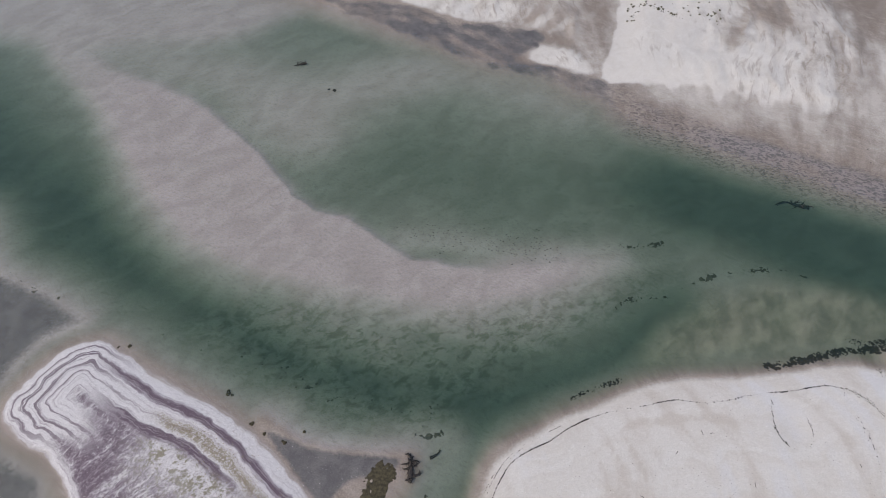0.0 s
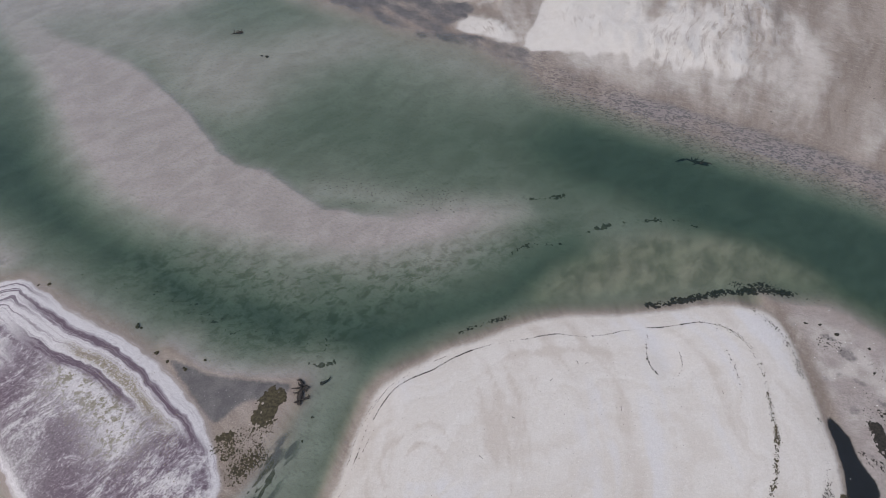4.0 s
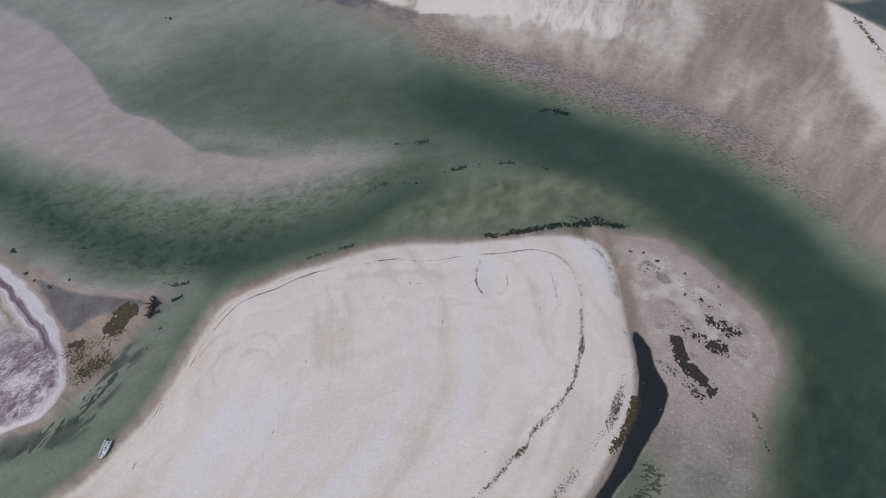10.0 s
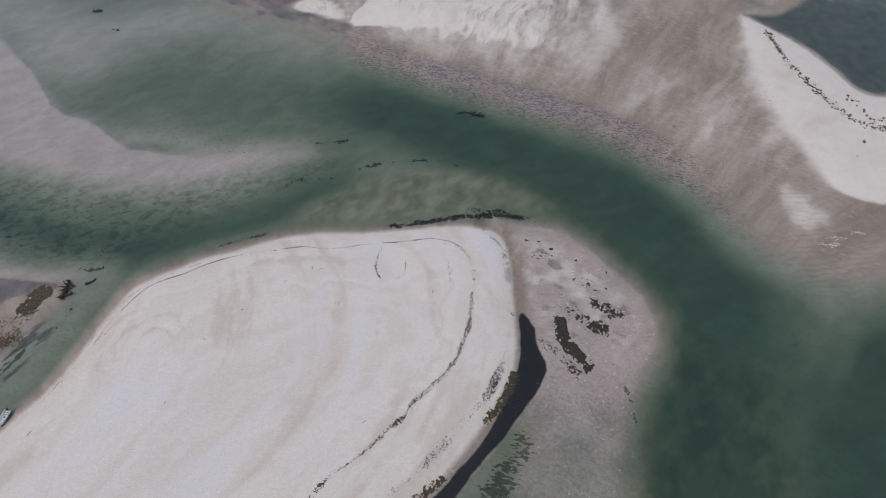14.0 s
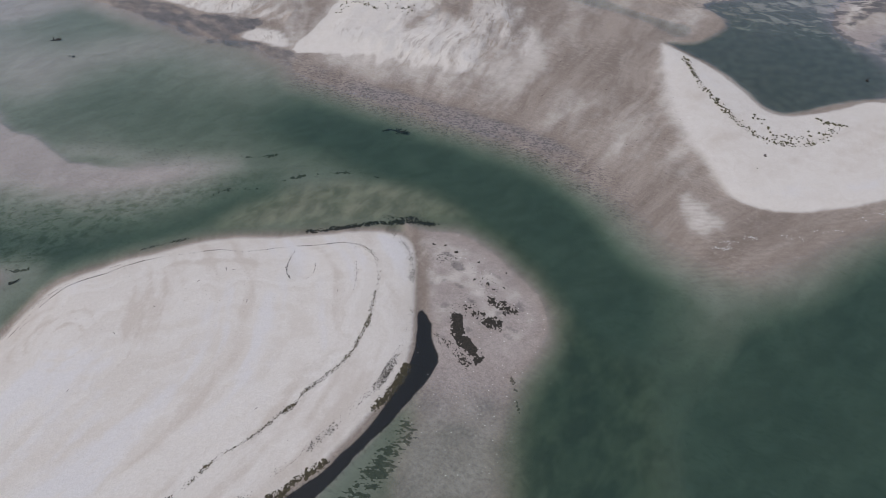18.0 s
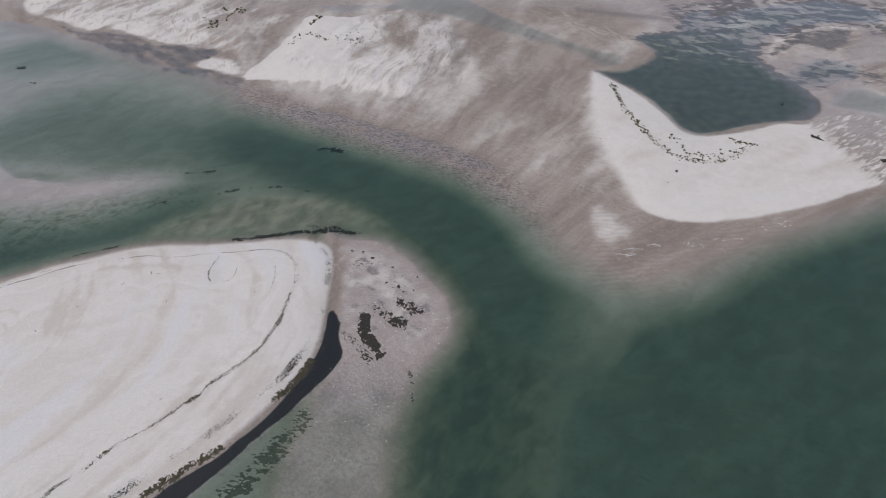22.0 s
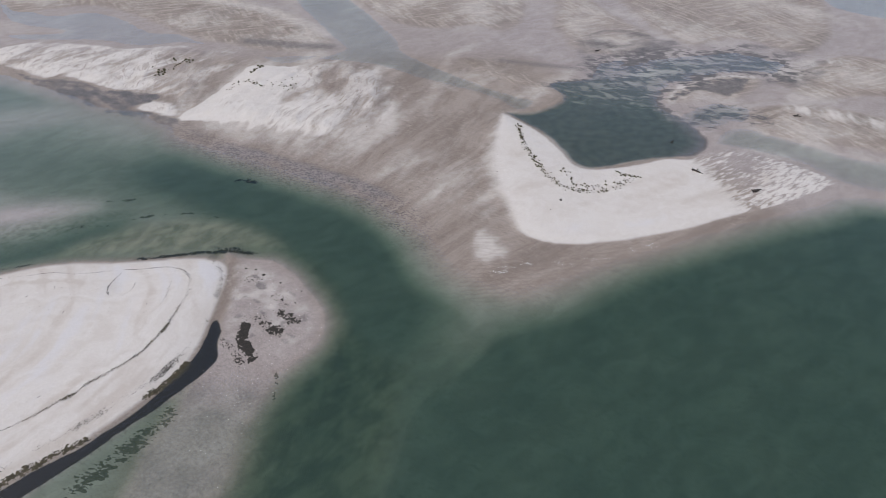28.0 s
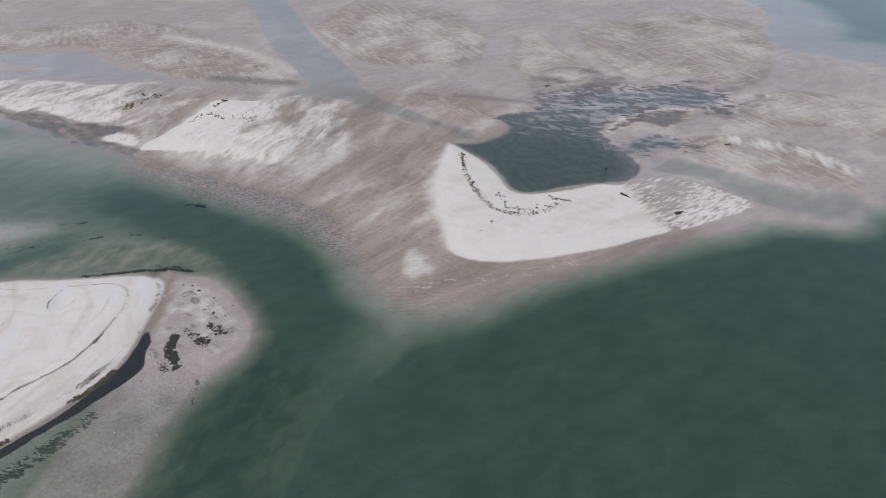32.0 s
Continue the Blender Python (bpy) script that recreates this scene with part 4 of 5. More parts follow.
def bent(start, way, length, bend, n=7):
    """Points along a crooked branch."""
    p, d, out = Vector(start), Vector(way).normalized(), [Vector(start)]
    for _ in range(n - 1):
        d = (d + Vector((rng.uniform(-bend, bend), rng.uniform(-bend, bend), rng.uniform(-bend, bend) * 0.5))).normalized()
        p = p + d * length / (n - 1)
        out.append(p.copy())
    return out


def block(bm, size, at=(0, 0, 0), turn=None, bevel=0.03):
    m = Matrix.Translation(at) @ (turn or Matrix()) @ Matrix.Diagonal((*size, 1))
    made = bmesh.ops.create_cube(bm, size=1.0, matrix=m)["verts"]
    edges = {e for v in made for e in v.link_edges}
    if bevel:
        bmesh.ops.bevel(bm, geom=list(edges), offset=bevel, segments=2, profile=0.6, affect="EDGES")
    return bm


def lump(bm, at, size, squash=0.6, seed=0):
    """A rough stone or clump."""
    made = bmesh.ops.create_icosphere(bm, subdivisions=2, radius=1.0)["verts"]
    for v in made:
        n = noise.noise(v.co * 1.7 + Vector((seed, seed * 1.3, 0)))
        v.co = Vector(at) + v.co * size * (1 + 0.45 * n) * 1.0
        v.co.z = at[2] + (v.co.z - at[2]) * squash
    return bm


def mat_of(name, box, res, cover, lift, material, label, category="seaweed"):
    """A ragged mat on the ground wherever cover(x, y) is above 0, thickest at its middle."""
    x, y = np.meshgrid(np.arange(box[0], box[1], res), np.arange(box[2], box[3], res))
    jitter = np.random.RandomState(int(box[0] * 7 + box[2]) % 9999)
    x, y = x + jitter.uniform(-0.35, 0.35, x.shape) * res, y + jitter.uniform(-0.35, 0.35, y.shape) * res
    c = cover(x, y)
    keep = (c[:-1, :-1] + c[1:, :-1] + c[:-1, 1:] + c[1:, 1:]) > 0
    k = np.arange(x.size).reshape(x.shape)
    quads = np.stack([k[:-1, :-1], k[:-1, 1:], k[1:, 1:], k[1:, :-1]], -1)[keep]
    used, quads = np.unique(quads, return_inverse=True)
    z = ground_z(x, y) + lift * (np.clip(c * 3, -0.05, 1) + jitter.uniform(0, 0.6, x.shape))
    co = np.stack([x, y, z], -1).reshape(-1, 3)[used]
    me = bpy.data.meshes.new(name)
    me.from_pydata(co.tolist(), [], quads.reshape(-1, 4).tolist())
    me.materials.append(material)
    return tagged(new(name, me), label, category, kind="stuff")


def strewn(line, width, size, fill, seed, turn=0.0, stretch=1.0):
    """Cover for drift lying along a curve: flecks of about size metres, in a belt of that half width, thick and thin by turns."""
    def cover(x, y):
        d = reach(line, x + 0.5 * rough(x, y, 4, 2, seed + 9), y + 0.5 * rough(x, y, 4, 2, seed + 19), False, width * 3)
        fleck = 0.5 * rough(x, y, size, 2, seed, turn, stretch) + 0.75 * rough(x, y, size * 0.4, 2, seed + 3, turn, stretch)
        out = fleck + fill + 0.4 * rough(x, y, 3.5, 2, seed + 5) - 0.7 * (d / width) ** 2
        return np.where(d < width * 1.6, out, -1)
    return cover


def box_of(line, pad):
    a = np.array(line, float)
    return (a[:, 0].min() - pad, a[:, 0].max() + pad, a[:, 1].min() - pad, a[:, 1].max() + pad)


def drift(name, line, width, size, fill, seed, label, res=0.085, lift=0.05, material=WEED, turn=0.0, stretch=1.0):
    return mat_of(name, box_of(line, width * 2), res, strewn(line, width, size, fill, seed, turn, stretch), lift, material, label)


# ---- drift lines and weed beds ----
drift("wrack_line", [(11, 25), (15, 31.5), (21, 35), (27, 38.3), (33, 41), (43, 43)], 0.22, 0.26, 0.08, 200, "thin dark line of dried seaweed on pale sand")
drift("wrack_line", [(43, 43), (51, 44), (57, 43.3), (67, 45), (76, 46), (83, 47), (88, 46.3)], 0.28, 0.24, 0.0, 205, "thin broken line of dried seaweed on pale sand")
drift("wrack_line", [(87, 46.3), (91, 44), (93, 41), (94, 35), (93.2, 28), (93, 23), (91, 17)], 1.15, 0.2, -0.04, 210, "dark belt of dried seaweed along the high beach", material=WEED_OLIVE)
drift("wrack_line", [(91, 17), (89, 12), (86, 8), (81, 3), (78, -1), (74, -5)], 1.15, 0.2, -0.05, 212, "dark belt of dried seaweed along the high beach", material=WEED_OLIVE)
drift("wrack_line", [(74, -5), (71, -8), (66, -11.5), (61, -17), (58, -20), (50, -28)], 1.0, 0.2, -0.06, 214, "thin dark belt of dried seaweed along the high beach", material=WEED_OLIVE)
drift("wrack_line", [(97, 50), (101.3, 45), (102.6, 38), (102.7, 31), (102.2, 21), (100.5, 13)], 1.9, 0.18, -0.17, 220, "scattered dark seaweed flecks along the lower beach")
drift("wrack_line", [(100.5, 13), (97, 6), (92, 0), (86, -7), (81, -12), (73, -19), (66, -26)], 2.0, 0.18, -0.17, 225, "scattered dark seaweed flecks along the lower beach")
drift("wrack_line", [(87, 45), (88, 37), (88, 29)], 1.1, 0.3, -0.27, 230, "sparse dark seaweed flecks on dry sand")
drift("wrack_line", [(8.5, 24), (12.5, 30.5), (18.5, 35.2), (26, 39)], 0.16, 0.22, -0.06, 240, "thin dark tide line of seaweed on sand")
drift("wrack_line", [(3, 4), (7, 14), (10, 24)], 0.16, 0.22, -0.06, 245, "thin dark tide line of seaweed on sand")
drift("wrack_line", [(6.2, 16), (9.5, 25), (13.5, 31.5), (20, 36.8), (28, 40.6)], 0.15, 0.22, -0.08, 246, "faint dark tide line on wet sand")
drift("wrack_line", [(1, 2), (5, 9.5), (8.5, 17), (11.5, 23)], 0.15, 0.22, -0.08, 247, "faint dark tide line on sand")
drift("bank_seaweed", [(102, 9.5), (100.8, 6), (99, 2.8), (96, -1)], 1.3, 0.5, 0.3, 250, "thick olive seaweed on the edge of the bank", material=WEED_OLIVE)
drift("bank_seaweed", [(86.5, -13.5), (82, -16.3), (79, -18.8), (70, -27), (60, -37)], 1.3, 0.5, 0.22, 255, "olive seaweed heaped on the edge of the bank", material=WEED_OLIVE)
drift("shore_seaweed", [(29, 45), (34, 47), (40, 49.3)], 1.0, 0.6, 0.03, 260, "dark seaweed washed up at the water's edge")
drift("shore_seaweed", [(73, 51.7), (79, 52.8), (85, 53.9), (92, 55.4), (100, 55.8), (107, 55.2)], 1.3, 0.8, 0.22, 270, "broad black seaweed bed at the water's edge", lift=0.1)
drift("shore_seaweed", [(94, 58), (102, 57.5), (108, 56)], 1.9, 0.4, -0.08, 272, "black seaweed scraps in the shallows", lift=0.1)
drift("seaweed_mat", [(113.8, 22.5), (114, 19.5), (115, 16.7), (117, 13.8), (118.5, 11.3)], 1.7, 1.2, 0.5, 280, "large black seaweed mat on wet sand")
drift("seaweed_mat", [(117, 25), (119.5, 23.5), (123, 20.8)], 2.5, 0.9, 0.12, 290, "ragged black seaweed patches on wet sand")
drift("seaweed_mat", [(123, 28), (127, 25)], 2.4, 0.8, 0.06, 300, "ragged black seaweed scraps on wet sand")
drift("seaweed_mat", [(108, 44), (116, 39), (122, 32), (116, 28), (113, 22)], 5, 0.5, -0.36, 310, "small scattered seaweed scraps on wet sand")
drift("seaweed_mat", [(109, 17), (112, 15), (116, 10)], 2.4, 0.5, -0.16, 315, "small seaweed shreds on wet sand")
# these flecks trace the hollow's rim in place of the shade along it
drift("wrack_line", [(70.5, 42.5), (69.8, 38), (71, 34.5), (74, 33.2), (76.5, 36), (77, 40)], 0.5, 0.2, -0.2, 318, "dark flecks of weed round a hollow in the sand")
drift("green_weed_bed", [(-11.6, 26), (-10.8, 28.5), (-9.8, 30.3)], 2.2, 1.5, 0.75, 320, "olive green weed bed on the mud", material=WEED_OLIVE)
drift("green_weed_bed", [(-19.5, 21.5), (-17.6, 22)], 1.2, 0.7, 0.3, 330, "olive green weed patch on the mud", material=WEED_OLIVE)
drift("weed_tufts", [(-18, 19), (-14, 22), (-11, 23), (-12, 18), (-15, 15)], 4.2, 0.3, -0.06, 340, "many small dark weed tufts on tan mud", 0.085, material=WEED_OLIVE)
drift("sunken_weed", [(43, 84), (46, 84.3), (58, 85)], 1.4, 1.0, -0.12, 350, "dark weed lying on the channel bed", 0.16, 0.1, WEED_SUNKEN)
drift("sunken_weed", [(43, 67), (47, 69.5), (55, 70)], 1.3, 1.0, 0.0, 358, "dark weed on the channel bed", 0.16, 0.1, WEED_SUNKEN)
drift("sunken_weed", [(58, 72), (66, 75), (76, 77), (87, 77), (91, 75)], 1.1, 1.2, -0.08, 360, "thin streak of dark weed on the channel bed", 0.16, 0.1, WEED_SUNKEN)
drift("sunken_weed", [(126, 6), (127, 3), (127, -2)], 1.0, 0.7, -0.05, 370, "dark weed spot in shallow water", 0.16, 0.04, WEED_SUNKEN)
drift("sunken_weed", [(103, -6), (97, -15), (90, -24), (80, -36)], 4.0, 0.5, 0.04, 380, "streaky dark weed in the green shallows", 0.16, 0.04, WEED_SUNKEN, -12, 3.5)
drift("sunken_weed", [(-98, 76), (-88, 70)], 5, 1.2, -0.3, 390, "dark weed scraps on grey mud under water", 0.2, 0.04, WEED_SUNKEN)
drift("sunken_weed", [(-5, 38), (-1, 37.5), (2, 38.4)], 0.9, 1.0, 0.1, 400, "dark weed patch beside the creek mouth", 0.16, 0.1, WEED_SUNKEN)
drift("sunken_weed", [(-7.5, 17), (-12, 8), (-17, 2), (-27, -3)], 2.4, 0.7, 0.0, 405, "dark weed streaks in the side creek", 0.16, 0.05, WEED_SUNKEN, 58, 5)
drift("sunken_weed", [(104, 57), (112, 53), (120, 50)], 4, 0.7, -0.36, 410, "dark weed scraps in shallow water", 0.16, 0.04, WEED_SUNKEN)
drift("sunken_weed", [(-60, 60), (-40, 55), (-20, 46), (0, 42)], 6, 0.7, -0.42, 415, "small dark weed flecks on the sandy bed", 0.2, 0.04, WEED_SUNKEN)


# ---- specks: shells, pebbles, foam ----
def specks(name, places, size, material, label, category):
    """Many small flat chips lying on the ground."""
    co, faces = [], []
    for x, y in places:
        z = max(float(ground_z(x, y)), 0.0 if name == "foam_flecks" else -9)
        r, k = size * rng.uniform(0.5, 1.5), len(co)
        a = rng.uniform(0, 6.3)
        for i in range(5):
            t = a + i * 1.2566
            co.append((x + r * math.cos(t) * rng.uniform(0.7, 1.2), y + r * math.sin(t) * rng.uniform(0.5, 1.0), z + 0.01))
        co.append((x, y, z + r * 0.5))
        faces += [(k + i, k + (i + 1) % 5, k + 5) for i in range(5)]
    me = bpy.data.meshes.new(name)
    me.from_pydata(co, [], faces)
    me.materials.append(material)
    return tagged(new(name, me), label, category, kind="stuff")


def near(line, n, width):
    pts = smooth_line(line, False, 6)
    out = []
    for _ in range(n):
        i = rng.randrange(len(pts) - 1)
        f = rng.random()
        p = pts[i] * (1 - f) + pts[i + 1] * f
        out.append((p[0] + rng.gauss(0, width), p[1] + rng.gauss(0, width)))
    return out


specks("shell_scatter", near([(20, 22), (38, 30), (42, 12), (52, 20), (60, 38), (66, 10), (80, 25)], 700, 7), 0.055, SHELL, "white shell chips on dry sand", "shells")
specks("pebble_scatter", near([(16, 18), (30, 30), (46, 34), (58, 26), (64, 40), (78, 30), (84, 14)], 320, 8), 0.06, PEBBLE, "dark chips of wood and weed on dry sand", "debris")
specks("shell_scatter", near([(-30, 34), (-22, 31), (-14, 31)], 50, 2.5), 0.05, SHELL, "white shells on grey mud", "shells")
specks("pebble_scatter", near([(108, 42), (118, 34), (126, 22), (120, 5), (112, -12)], 160, 6), 0.12, SHELL, "white shells on wet sand", "shells")
specks("pebble_scatter", near([(-5, 87), (12, 86), (30, 84)], 220, 3), 0.16, PEBBLE, "dark pebbles on the shallow bed", "debris")
specks("pebble_scatter", near([(90, 120), (130, 110), (165, 85), (175, 110), (150, 140), (190, 70)], 70, 9), 0.2, PEBBLE, "dark stones on the wet flats", "debris")
for centre, n, w in (((186, 46), 26, 0.8), ((188, 48.5), 12, 0.9), ((195, 50), 16, 0.8), ((207, 50), 9, 1.2), ((216, 52.3), 8, 0.7), ((220, 52.6), 5, 0.7), ((229, 56.5), 10, 1.2),
                     ((236, 59.5), 10, 1.0)):
    specks("foam_flecks", [(centre[0] + rng.gauss(0, w * 1.4), centre[1] + rng.gauss(0, w * 0.6)) for _ in range(n)], 0.17, FOAM,
           "white foam where small waves break on the bar", "foam")


# ---- plants ----
def tuft_mesh(seed):
    r = random.Random(seed)
    bm = bmesh.new()
    for _ in range(46):
        a, lean, h = r.uniform(0, 6.3), r.uniform(0.1, 0.75), r.uniform(0.25, 0.55)
        x, y, w = r.gauss(0, 0.2), r.gauss(0, 0.2), r.uniform(0.02, 0.045)
        c, s = math.cos(a), math.sin(a)
        p = [bm.verts.new((x - s * w, y + c * w, -0.04)), bm.verts.new((x + s * w, y - c * w, -0.04)),
             bm.verts.new((x + c * lean * h * 0.5 + s * w * 0.7, y + s * lean * h * 0.5 - c * w * 0.7, h * 0.7)),
             bm.verts.new((x + c * lean * h * 0.5 - s * w * 0.7, y + s * lean * h * 0.5 + c * w * 0.7, h * 0.7)),
             bm.verts.new((x + c * lean * h * 1.2, y + s * lean * h * 1.2, h))]
        bm.faces.new(p[:4]), bm.faces.new((p[3], p[2], p[4]))
    lump(bm, (0, 0, -0.02), 0.33, 0.45, seed)
    return bm


tufts = []
for k in range(4):
    ob = link("dune_grass_tuft", tuft_mesh(k + 3), GRASS)
    tufts.append(tagged(ob, "dark olive tuft of dune grass on white sand", "grass tuft", "tufts of dune grass"))


def plant_tufts(places, lo, hi):
    for i, (x, y) in enumerate(places):
        m = pose(x, y, float(ground_z(x, y)), 0, 0, rng.uniform(0, 360))
        src = tufts[i % 4]
        ob = copy_thing(src, m)
        ob.scale = [rng.uniform(lo, hi)] * 3


SPIT_CREST = [(201, 141), (201.5, 128), (203, 117), (205, 110), (207.5, 102), (211, 95), (215, 91), (220, 89.5), (226, 89.5), (232, 92), (236, 96), (240, 100.5)]
plant_tufts(near(SPIT_CREST, 190, 0.8), 0.25, 0.85)
plant_tufts(near([(201, 142), (202, 139)], 8, 0.7) + near([(203.5, 115), (206.5, 105)], 26, 1.1) + near([(220, 91), (233, 95)], 28, 1.3), 0.4, 1.0)
plant_tufts(near([(215, 106), (215.5, 99), (218.5, 93.5)], 16, 0.8) + near([(234, 104), (237, 100.5)], 12, 0.6) + near([(238, 101.5), (243.5, 98.5)], 12, 0.4), 0.5, 1.1)
plant_tufts(near([(67, 175), (70, 184), (77, 182), (84, 176)], 30, 1.2) + near([(84, 180), (92, 182), (95, 175), (96, 189)], 26, 2.4), 0.4, 1.0)
plant_tufts(near([(21, 201), (28, 193), (33, 204), (36, 212), (26, 213)], 34, 1.2) + near([(72, 196), (75, 205)], 14, 1.0), 0.8, 1.6)
drift("dune_litter", SPIT_CREST, 1.7, 0.35, -0.16, 420, "dark flecks of dead grass along the crest of the spit", 0.13, material=WEED_OLIVE)
drift("dune_litter", [(214, 104), (215.5, 99), (219, 94), (226, 93), (232, 96)], 1.8, 0.3, -0.3, 425, "sparse flecks of dead grass in the hollow of the spit", 0.13, material=WEED_OLIVE)
drift("dune_litter", [(67, 175), (70, 184), (77, 182), (84, 176)], 1.8, 0.35, -0.22, 430, "dark flecks of dead grass on the dune", 0.15, material=WEED_OLIVE)
drift("dune_litter", [(21, 201), (28, 193), (33, 204), (36, 212)], 1.6, 0.35, -0.22, 435, "dark flecks of dead grass on the western dune", 0.15, material=WEED_OLIVE)
for i, ob in enumerate(tufts):
    x, y = (201, 136 - i * 2.2)
    ob.matrix_world = pose(x, y, float(ground_z(x, y)), 0, 0, 40 * i) @ Matrix.Scale(1.3, 4)


def herbs(name, line, n, width, label):
    """A low growth of many small leafy cushions."""
    bm = bmesh.new()
    for x, y in near(line, n, width):
        z, r = float(ground_z(x, y)), rng.uniform(0.05, 0.17)
        for _ in range(9):
            a, h = rng.uniform(0, 6.3), rng.uniform(0.4, 1.0)
            c, s = math.cos(a) * r, math.sin(a) * r
            bm.faces.new([bm.verts.new(q) for q in ((x - s * 0.3, y + c * 0.3, z), (x + s * 0.3, y - c * 0.3, z), (x + c * h, y + s * h, z + r * rng.uniform(0.4, 0.9)))])
    return tagged(link(name, bm, HERB), label, "herbs", kind="stuff")


herbs("meadow_herbs", [(-52, 40), (-44, 37), (-36, 30), (-32, 24), (-29, 20)], 650, 1.1, "yellow-green salt meadow herbs in a belt")
herbs("meadow_herbs", [(-50, 24), (-45, 33), (-38, 24), (-31, 15)], 700, 4.0, "scattered sage green herbs on pale sand")


# ---- driftwood ----
def driftwood(at, heading, length, label, arms=7, roots=5, bark=BARK, name="driftwood_tree", flat=0.35, sink=0.0, girth=1.0):
    """A stranded tree: bent trunk, a fan of bare branches and a root plate."""
    base = max(float(ground_z(*at)), -0.6) - sink
    t = thing(name, pose(at[0], at[1], base, 0, 0, heading), label, "driftwood")
    spine = bent((-length * 0.4, 0, 0.22), (1, 0, 0.03), length * 0.85, 0.16, 8)
    part("trunk", tube(bmesh.new(), spine, [girth * r for r in (0.3, 0.31, 0.29, 0.25, 0.21, 0.16, 0.11, 0.06)], 9), bark, t)
    for i in range(arms):
        s = spine[rng.randrange(0, 7)]
        a = rng.uniform(-3.1, 3.1)
        pts = bent(s, (math.cos(a), math.sin(a), rng.uniform(0.0, flat)), length * rng.uniform(0.14, 0.42), 0.85, 6)
        limb = part("branch", tube(bmesh.new(), pts, [girth * r for r in (0.15, 0.13, 0.11, 0.085, 0.06, 0.03)], 6), bark, t)
        for j in range(2):
            b = a + rng.uniform(-1, 1)
            twig = bent(pts[2 + j], (math.cos(b), math.sin(b), rng.uniform(-0.1, 0.4)), length * rng.uniform(0.07, 0.16), 0.5, 4)
            part("twig", tube(bmesh.new(), twig, [0.07, 0.055, 0.04, 0.02], 5), bark, limb)
    for i in range(roots):
        a = math.pi + rng.uniform(-1.4, 1.4)
        pts = bent(spine[0], (math.cos(a), math.sin(a), rng.uniform(-0.1, 0.5)), rng.uniform(0.6, 1.3), 0.5, 5)
        part("root", tube(bmesh.new(), pts, [girth * r for r in (0.18, 0.14, 0.1, 0.07, 0.03)], 6), bark, t)
    return t


driftwood((-4.0, 31.4), 75, 5.6, "tangled dark driftwood tree stranded at the creek mouth", 18, 14, flat=0.5, girth=1.7)
driftwood((-3.4, 29.6), 10, 2.6, "dark driftwood branch beside the stranded tree", 4, 3)
driftwood((0.5, 33.6), 25, 3.2, "thin sodden branch lying in the shallow creek", 3, 0)
driftwood((-41, 153.5), 200, 4.2, "dark snag standing in shallow water on the bar", 7, 5, flat=0.9, sink=-0.25)
driftwood((96, 97.3), 160, 5.6, "sunken dark tree just below the surface", 12, 8, flat=0.5, sink=0.1, girth=1.5)
driftwood((91.5, 98), 190, 3.2, "sunken dark branch in the channel", 3, 2, sink=0.1)
driftwood((265.5, 103), -58, 4.6, "dark driftwood log on the white spit", 9, 12, flat=0.6, girth=1.25)
driftwood((283, 90.5), 20, 3.0, "dark root tangle on the rippled sand tip", 16, 14, flat=0.8, girth=2.2)
driftwood((263.5, 128.5), 70, 2.6, "dark snag poking out of the pond", 5, 3, flat=1.0, sink=-0.4)
driftwood((326, 151), 5, 4.0, "dark driftwood on a far sand bank", 4, 3)
driftwood((253, 228), 30, 4.0, "dark driftwood on a far mud bank", 4, 3)


def stick(at, heading, length, bark, label):
    t = thing("driftwood_stick", pose(at[0], at[1], float(ground_z(*at)) + 0.02, 0, 0, heading), label, "driftwood", "sticks on the sand")
    pts = bent((0, 0, 0.04), (1, 0, 0), length, 0.25, 6)
    part("stem", tube(bmesh.new(), pts, [0.06, 0.055, 0.05, 0.045, 0.035, 0.02], 6), bark, t)
    part("fork", tube(bmesh.new(), bent(pts[3], (0.6, 0.7, 0.1), length * 0.35, 0.3, 4), [0.04, 0.032, 0.024, 0.012], 5), bark, t)


for x, y, a, n in ((71, 43, 100, 1.1), (48, 33, 40, 0.9), (62, 26.5, 75, 1.0), (40, 25, 160, 0.8), (56, 37, 10, 0.7), (33, 17, 120, 0.9), (28, 2, 60, 0.8), (54.5, 36.8, 80, 1.0),
                   (2, -5, 85, 1.4), (70, -2, 30, 0.8), (84, 30, 65, 0.7)):
    stick((x, y), a, n, BARK, "short dark stick on dry sand")


# ---- clumps and stones ----
def clump(at, size, label, material=WEED_OLIVE, name="turf_clump", category="turf clump"):
    bm = bmesh.new()
    for k in range(4):
        lump(bm, (rng.gauss(0, 0.35) * size, rng.gauss(0, 0.35) * size, 0.1), size * rng.uniform(0.35, 0.6), 0.55, k + at[0])
    ob = link(name, bm, material, None, label)
    ob.matrix_world = pose(at[0], at[1], float(ground_z(*at)), 0, 0, rng.uniform(0, 360))
    return tagged(ob, label, category)


for x, y, s in ((-37, 40.2, 0.55), (-34, 38.2, 0.5), (-30, 36.4, 0.6), (-43.2, 46.9, 0.7), (-42.4, 46.6, 0.5), (-66.5, 58, 0.6), (-69, 57.6, 0.35), (-26, 38.5, 0.5), (-3, 21, 0.3), (-1.5, 26, 0.35)):
    clump((x, y), s, "dark clump of turf slumped at the shore")
for x, y, s in ((-29, 142, 0.8), (-31, 142.3, 0.55)):
    clump((x, y), s, "dark weed clump on the shallow bed", WEED, "weed_clump", "seaweed")
clump((210.5, 84), 0.75, "dark weathered lump on the white spit", STONE, "rock", "rock")
clump((206, 78), 0.3, "small dark stone on the white spit", STONE, "rock", "rock")
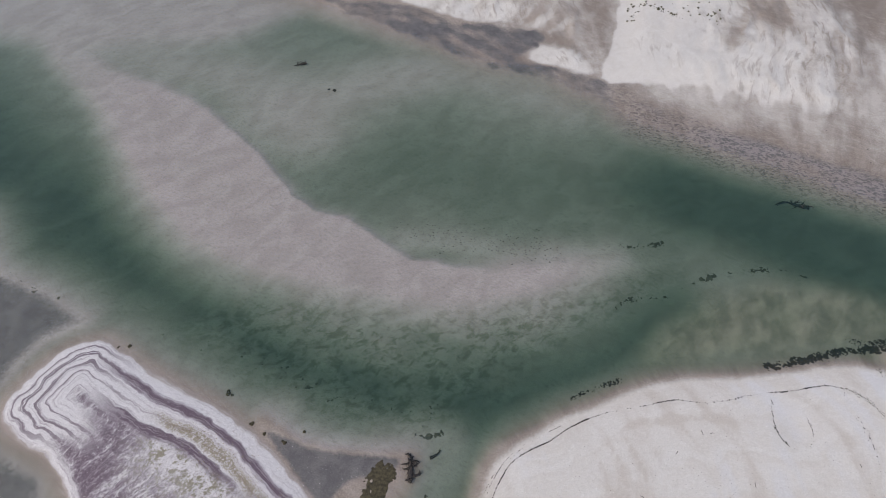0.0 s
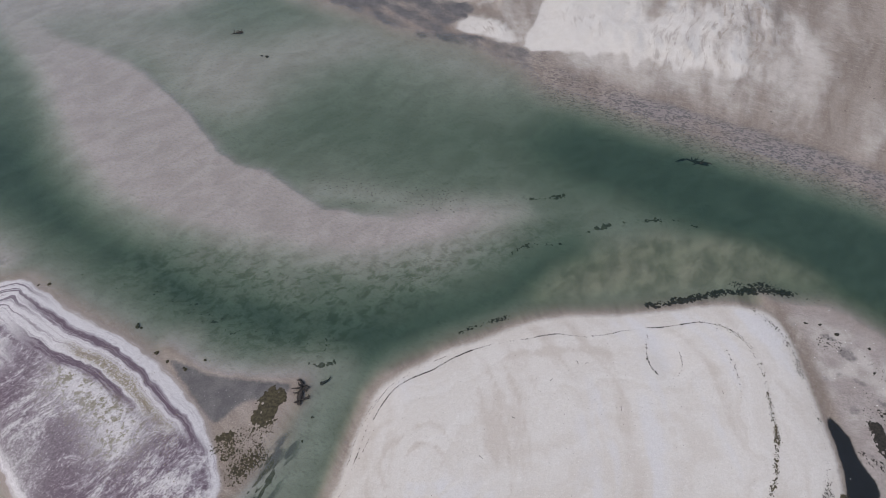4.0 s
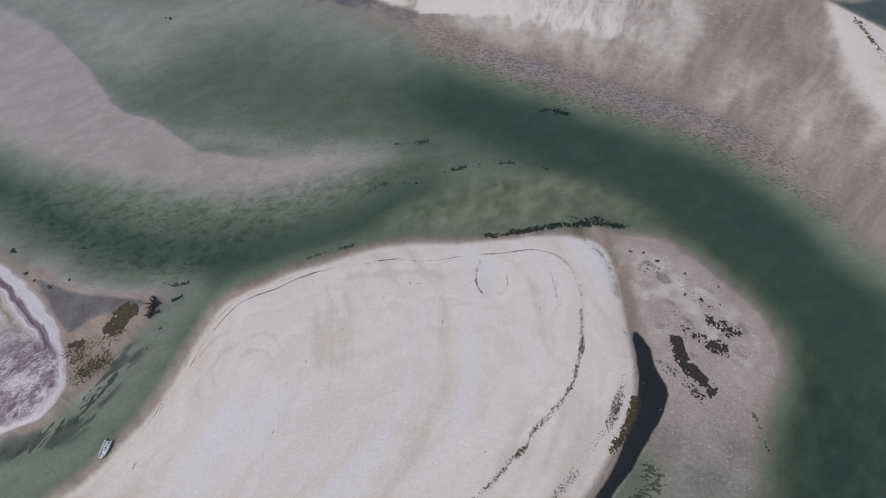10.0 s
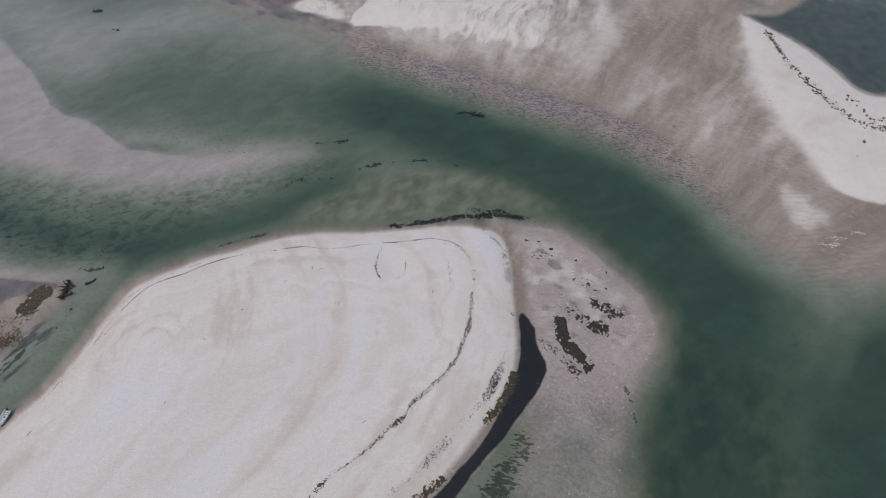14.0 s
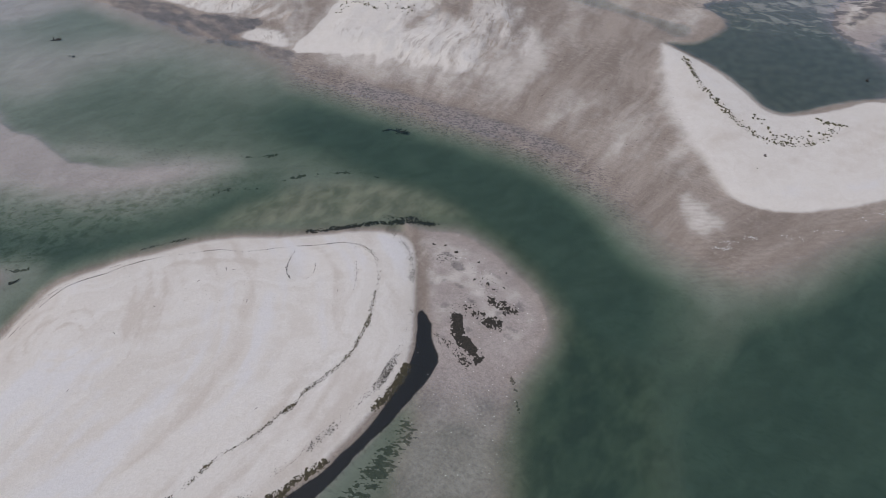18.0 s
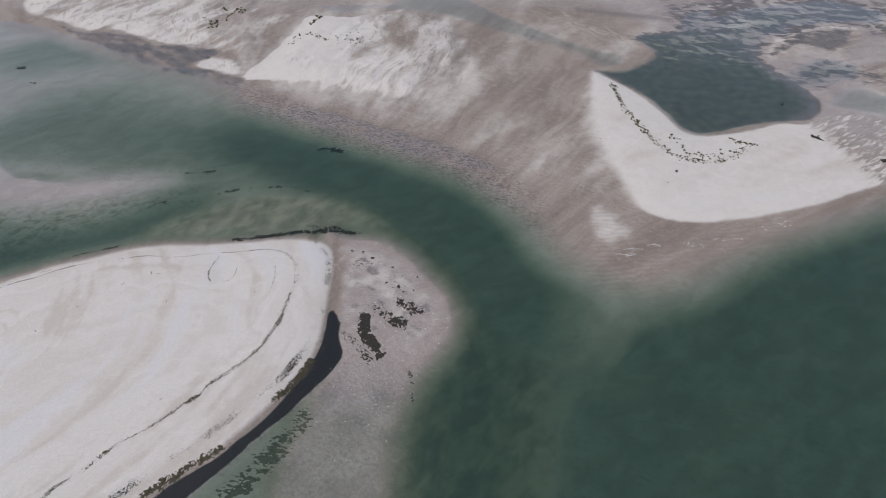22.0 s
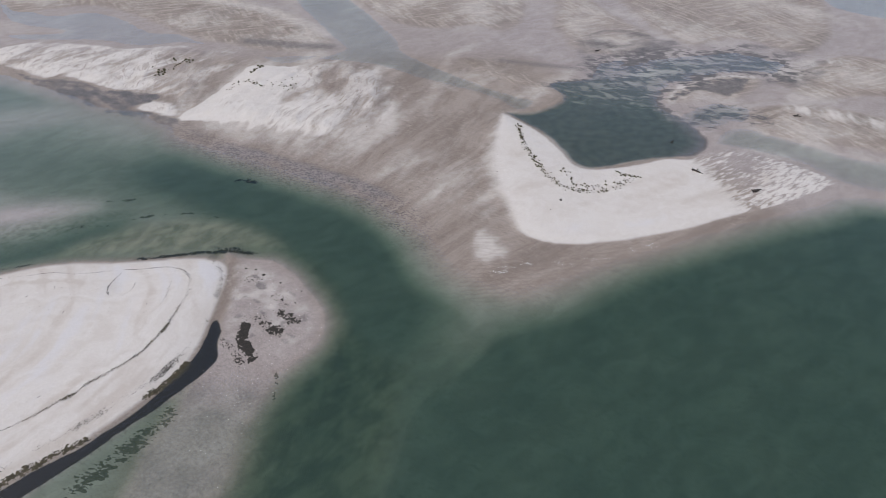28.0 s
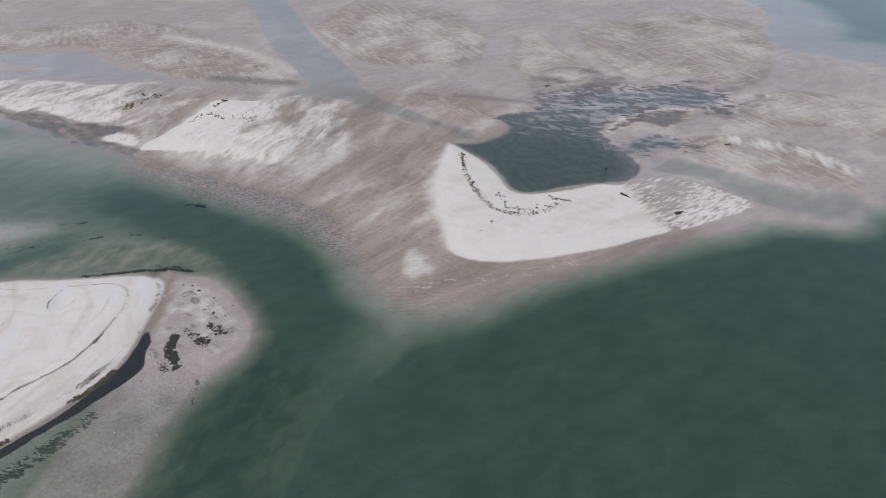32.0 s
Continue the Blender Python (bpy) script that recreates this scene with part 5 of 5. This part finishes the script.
for x, y, s in ((108, 47, 0.5), (111, 46.5, 0.4), (114, 44, 0.6), (120, 40.5, 0.45), (122, 33.5, 0.5), (118.5, 35, 0.3), (126, 32, 0.35), (127, 37, 0.4)):
    clump((x, y), s, "dark weed clump in a hollow of wet sand", WEED, "weed_clump", "seaweed")


# ---- boat ----
def boat(at, heading):
    """An inflatable boat with a rigid hull, bow along +x."""
    t = thing("inflatable_boat", pose(at[0], at[1], float(max(ground_z(*at), 0)) + 0.08, 0, 2.5, heading),
              "grey inflatable boat with outboard, beached at the creek edge", "boat")
    half, r = 0.72, 0.23
    side = [(-2.0, half, 0.34), (-1.2, half, 0.34), (-0.3, half, 0.35), (0.5, half * 0.98, 0.37), (1.1, half * 0.86, 0.41), (1.55, half * 0.6, 0.46), (1.85, half * 0.25, 0.5), (1.93, 0, 0.51)]
    radii = [0.1, r, r, r, r * 0.97, r * 0.92, r * 0.86, r * 0.84]
    for sign in (1, -1):
        pts = [(-2.25, sign * half, 0.34)] + [(x, sign * y, z) for x, y, z in side]
        tb = part("side_tube", tube(bmesh.new(), pts, [0.03] + [0.2] + radii[1:], 14), RUBBER, t)
        line = [(x, sign * (y + 0.2), z + 0.12) for x, y, z in side[1:6]]
        part("grab_line", tube(bmesh.new(), line, [0.015] * 5, 5), BLACK, tb)
        for x, y, z in side[1:6:2]:
            bm = bmesh.new()
            block(bm, (0.16, 0.1, 0.03), (x, sign * (y + 0.12), z + 0.2), None, 0.01)
            part("patch", bm, BLACK, tb)
    bm = bmesh.new()
    block(bm, (3.3, 1.15, 0.05), (-0.25, 0, 0.2), None, 0.02)
    part("deck", bm, HULL, t, "white deck")
    bm = bmesh.new()
    keel = [bm.verts.new(p) for p in ((-2, -0.6, 0.18), (-2, 0, -0.06), (-2, 0.6, 0.18), (0.9, 0.6, 0.2), (0.9, 0, -0.06), (0.9, -0.6, 0.2), (1.8, 0, 0.36))]
    for f in ((0, 1, 4, 5), (1, 2, 3, 4), (5, 4, 6), (4, 3, 6), (5, 6, 3, 0), (0, 3, 2), (0, 2, 1)):
        bm.faces.new([keel[i] for i in f])
    part("hull", bm, HULL, t, smooth=False)
    for name, size, place, stuff_ in (("transom", (0.08, 1.15, 0.5), (-1.88, 0, 0.4), HULL), ("thwart", (0.32, 1.1, 0.07), (-0.9, 0, 0.5), SEAT),
                                      ("thwart", (0.32, 1.1, 0.07), (0.25, 0, 0.5), SEAT), ("bow_locker", (0.55, 0.7, 0.25), (1.15, 0, 0.36), SEAT),
                                      ("fuel_tank", (0.3, 0.42, 0.24), (-1.5, 0.3, 0.34), BLACK), ("console", (0.35, 0.5, 0.5), (-0.35, -0.1, 0.46), SEAT)):
        bm = bmesh.new()
        block(bm, size, place, None, 0.03)
        part(name, bm, stuff_, t)
    bm = bmesh.new()
    block(bm, (0.62, 0.36, 0.32), (-2.08, 0, 0.86), pose(0, 0, 0, 0, 12, 0), 0.09)
    motor = part("outboard_motor", bm, BLACK, t, "black outboard motor")
    bm = bmesh.new()
    block(bm, (0.17, 0.13, 0.72), (-2.12, 0, 0.36), None, 0.03)
    part("leg", bm, BLACK, motor)
    part("tiller", tube(bmesh.new(), [(-1.85, 0.02, 0.86), (-1.6, 0.05, 0.9), (-1.35, 0.1, 0.92)], [0.03, 0.025, 0.03], 8), BLACK, motor)
    part("painter", tube(bmesh.new(), bent((1.95, 0, 0.5), (1, -0.4, -0.28), 1.6, 0.2, 6), [0.018] * 6, 5), BLACK, t, "dark mooring rope")
    return t


boat((-4.75, -1.1), -98).scale = (0.87, 0.87, 0.87)
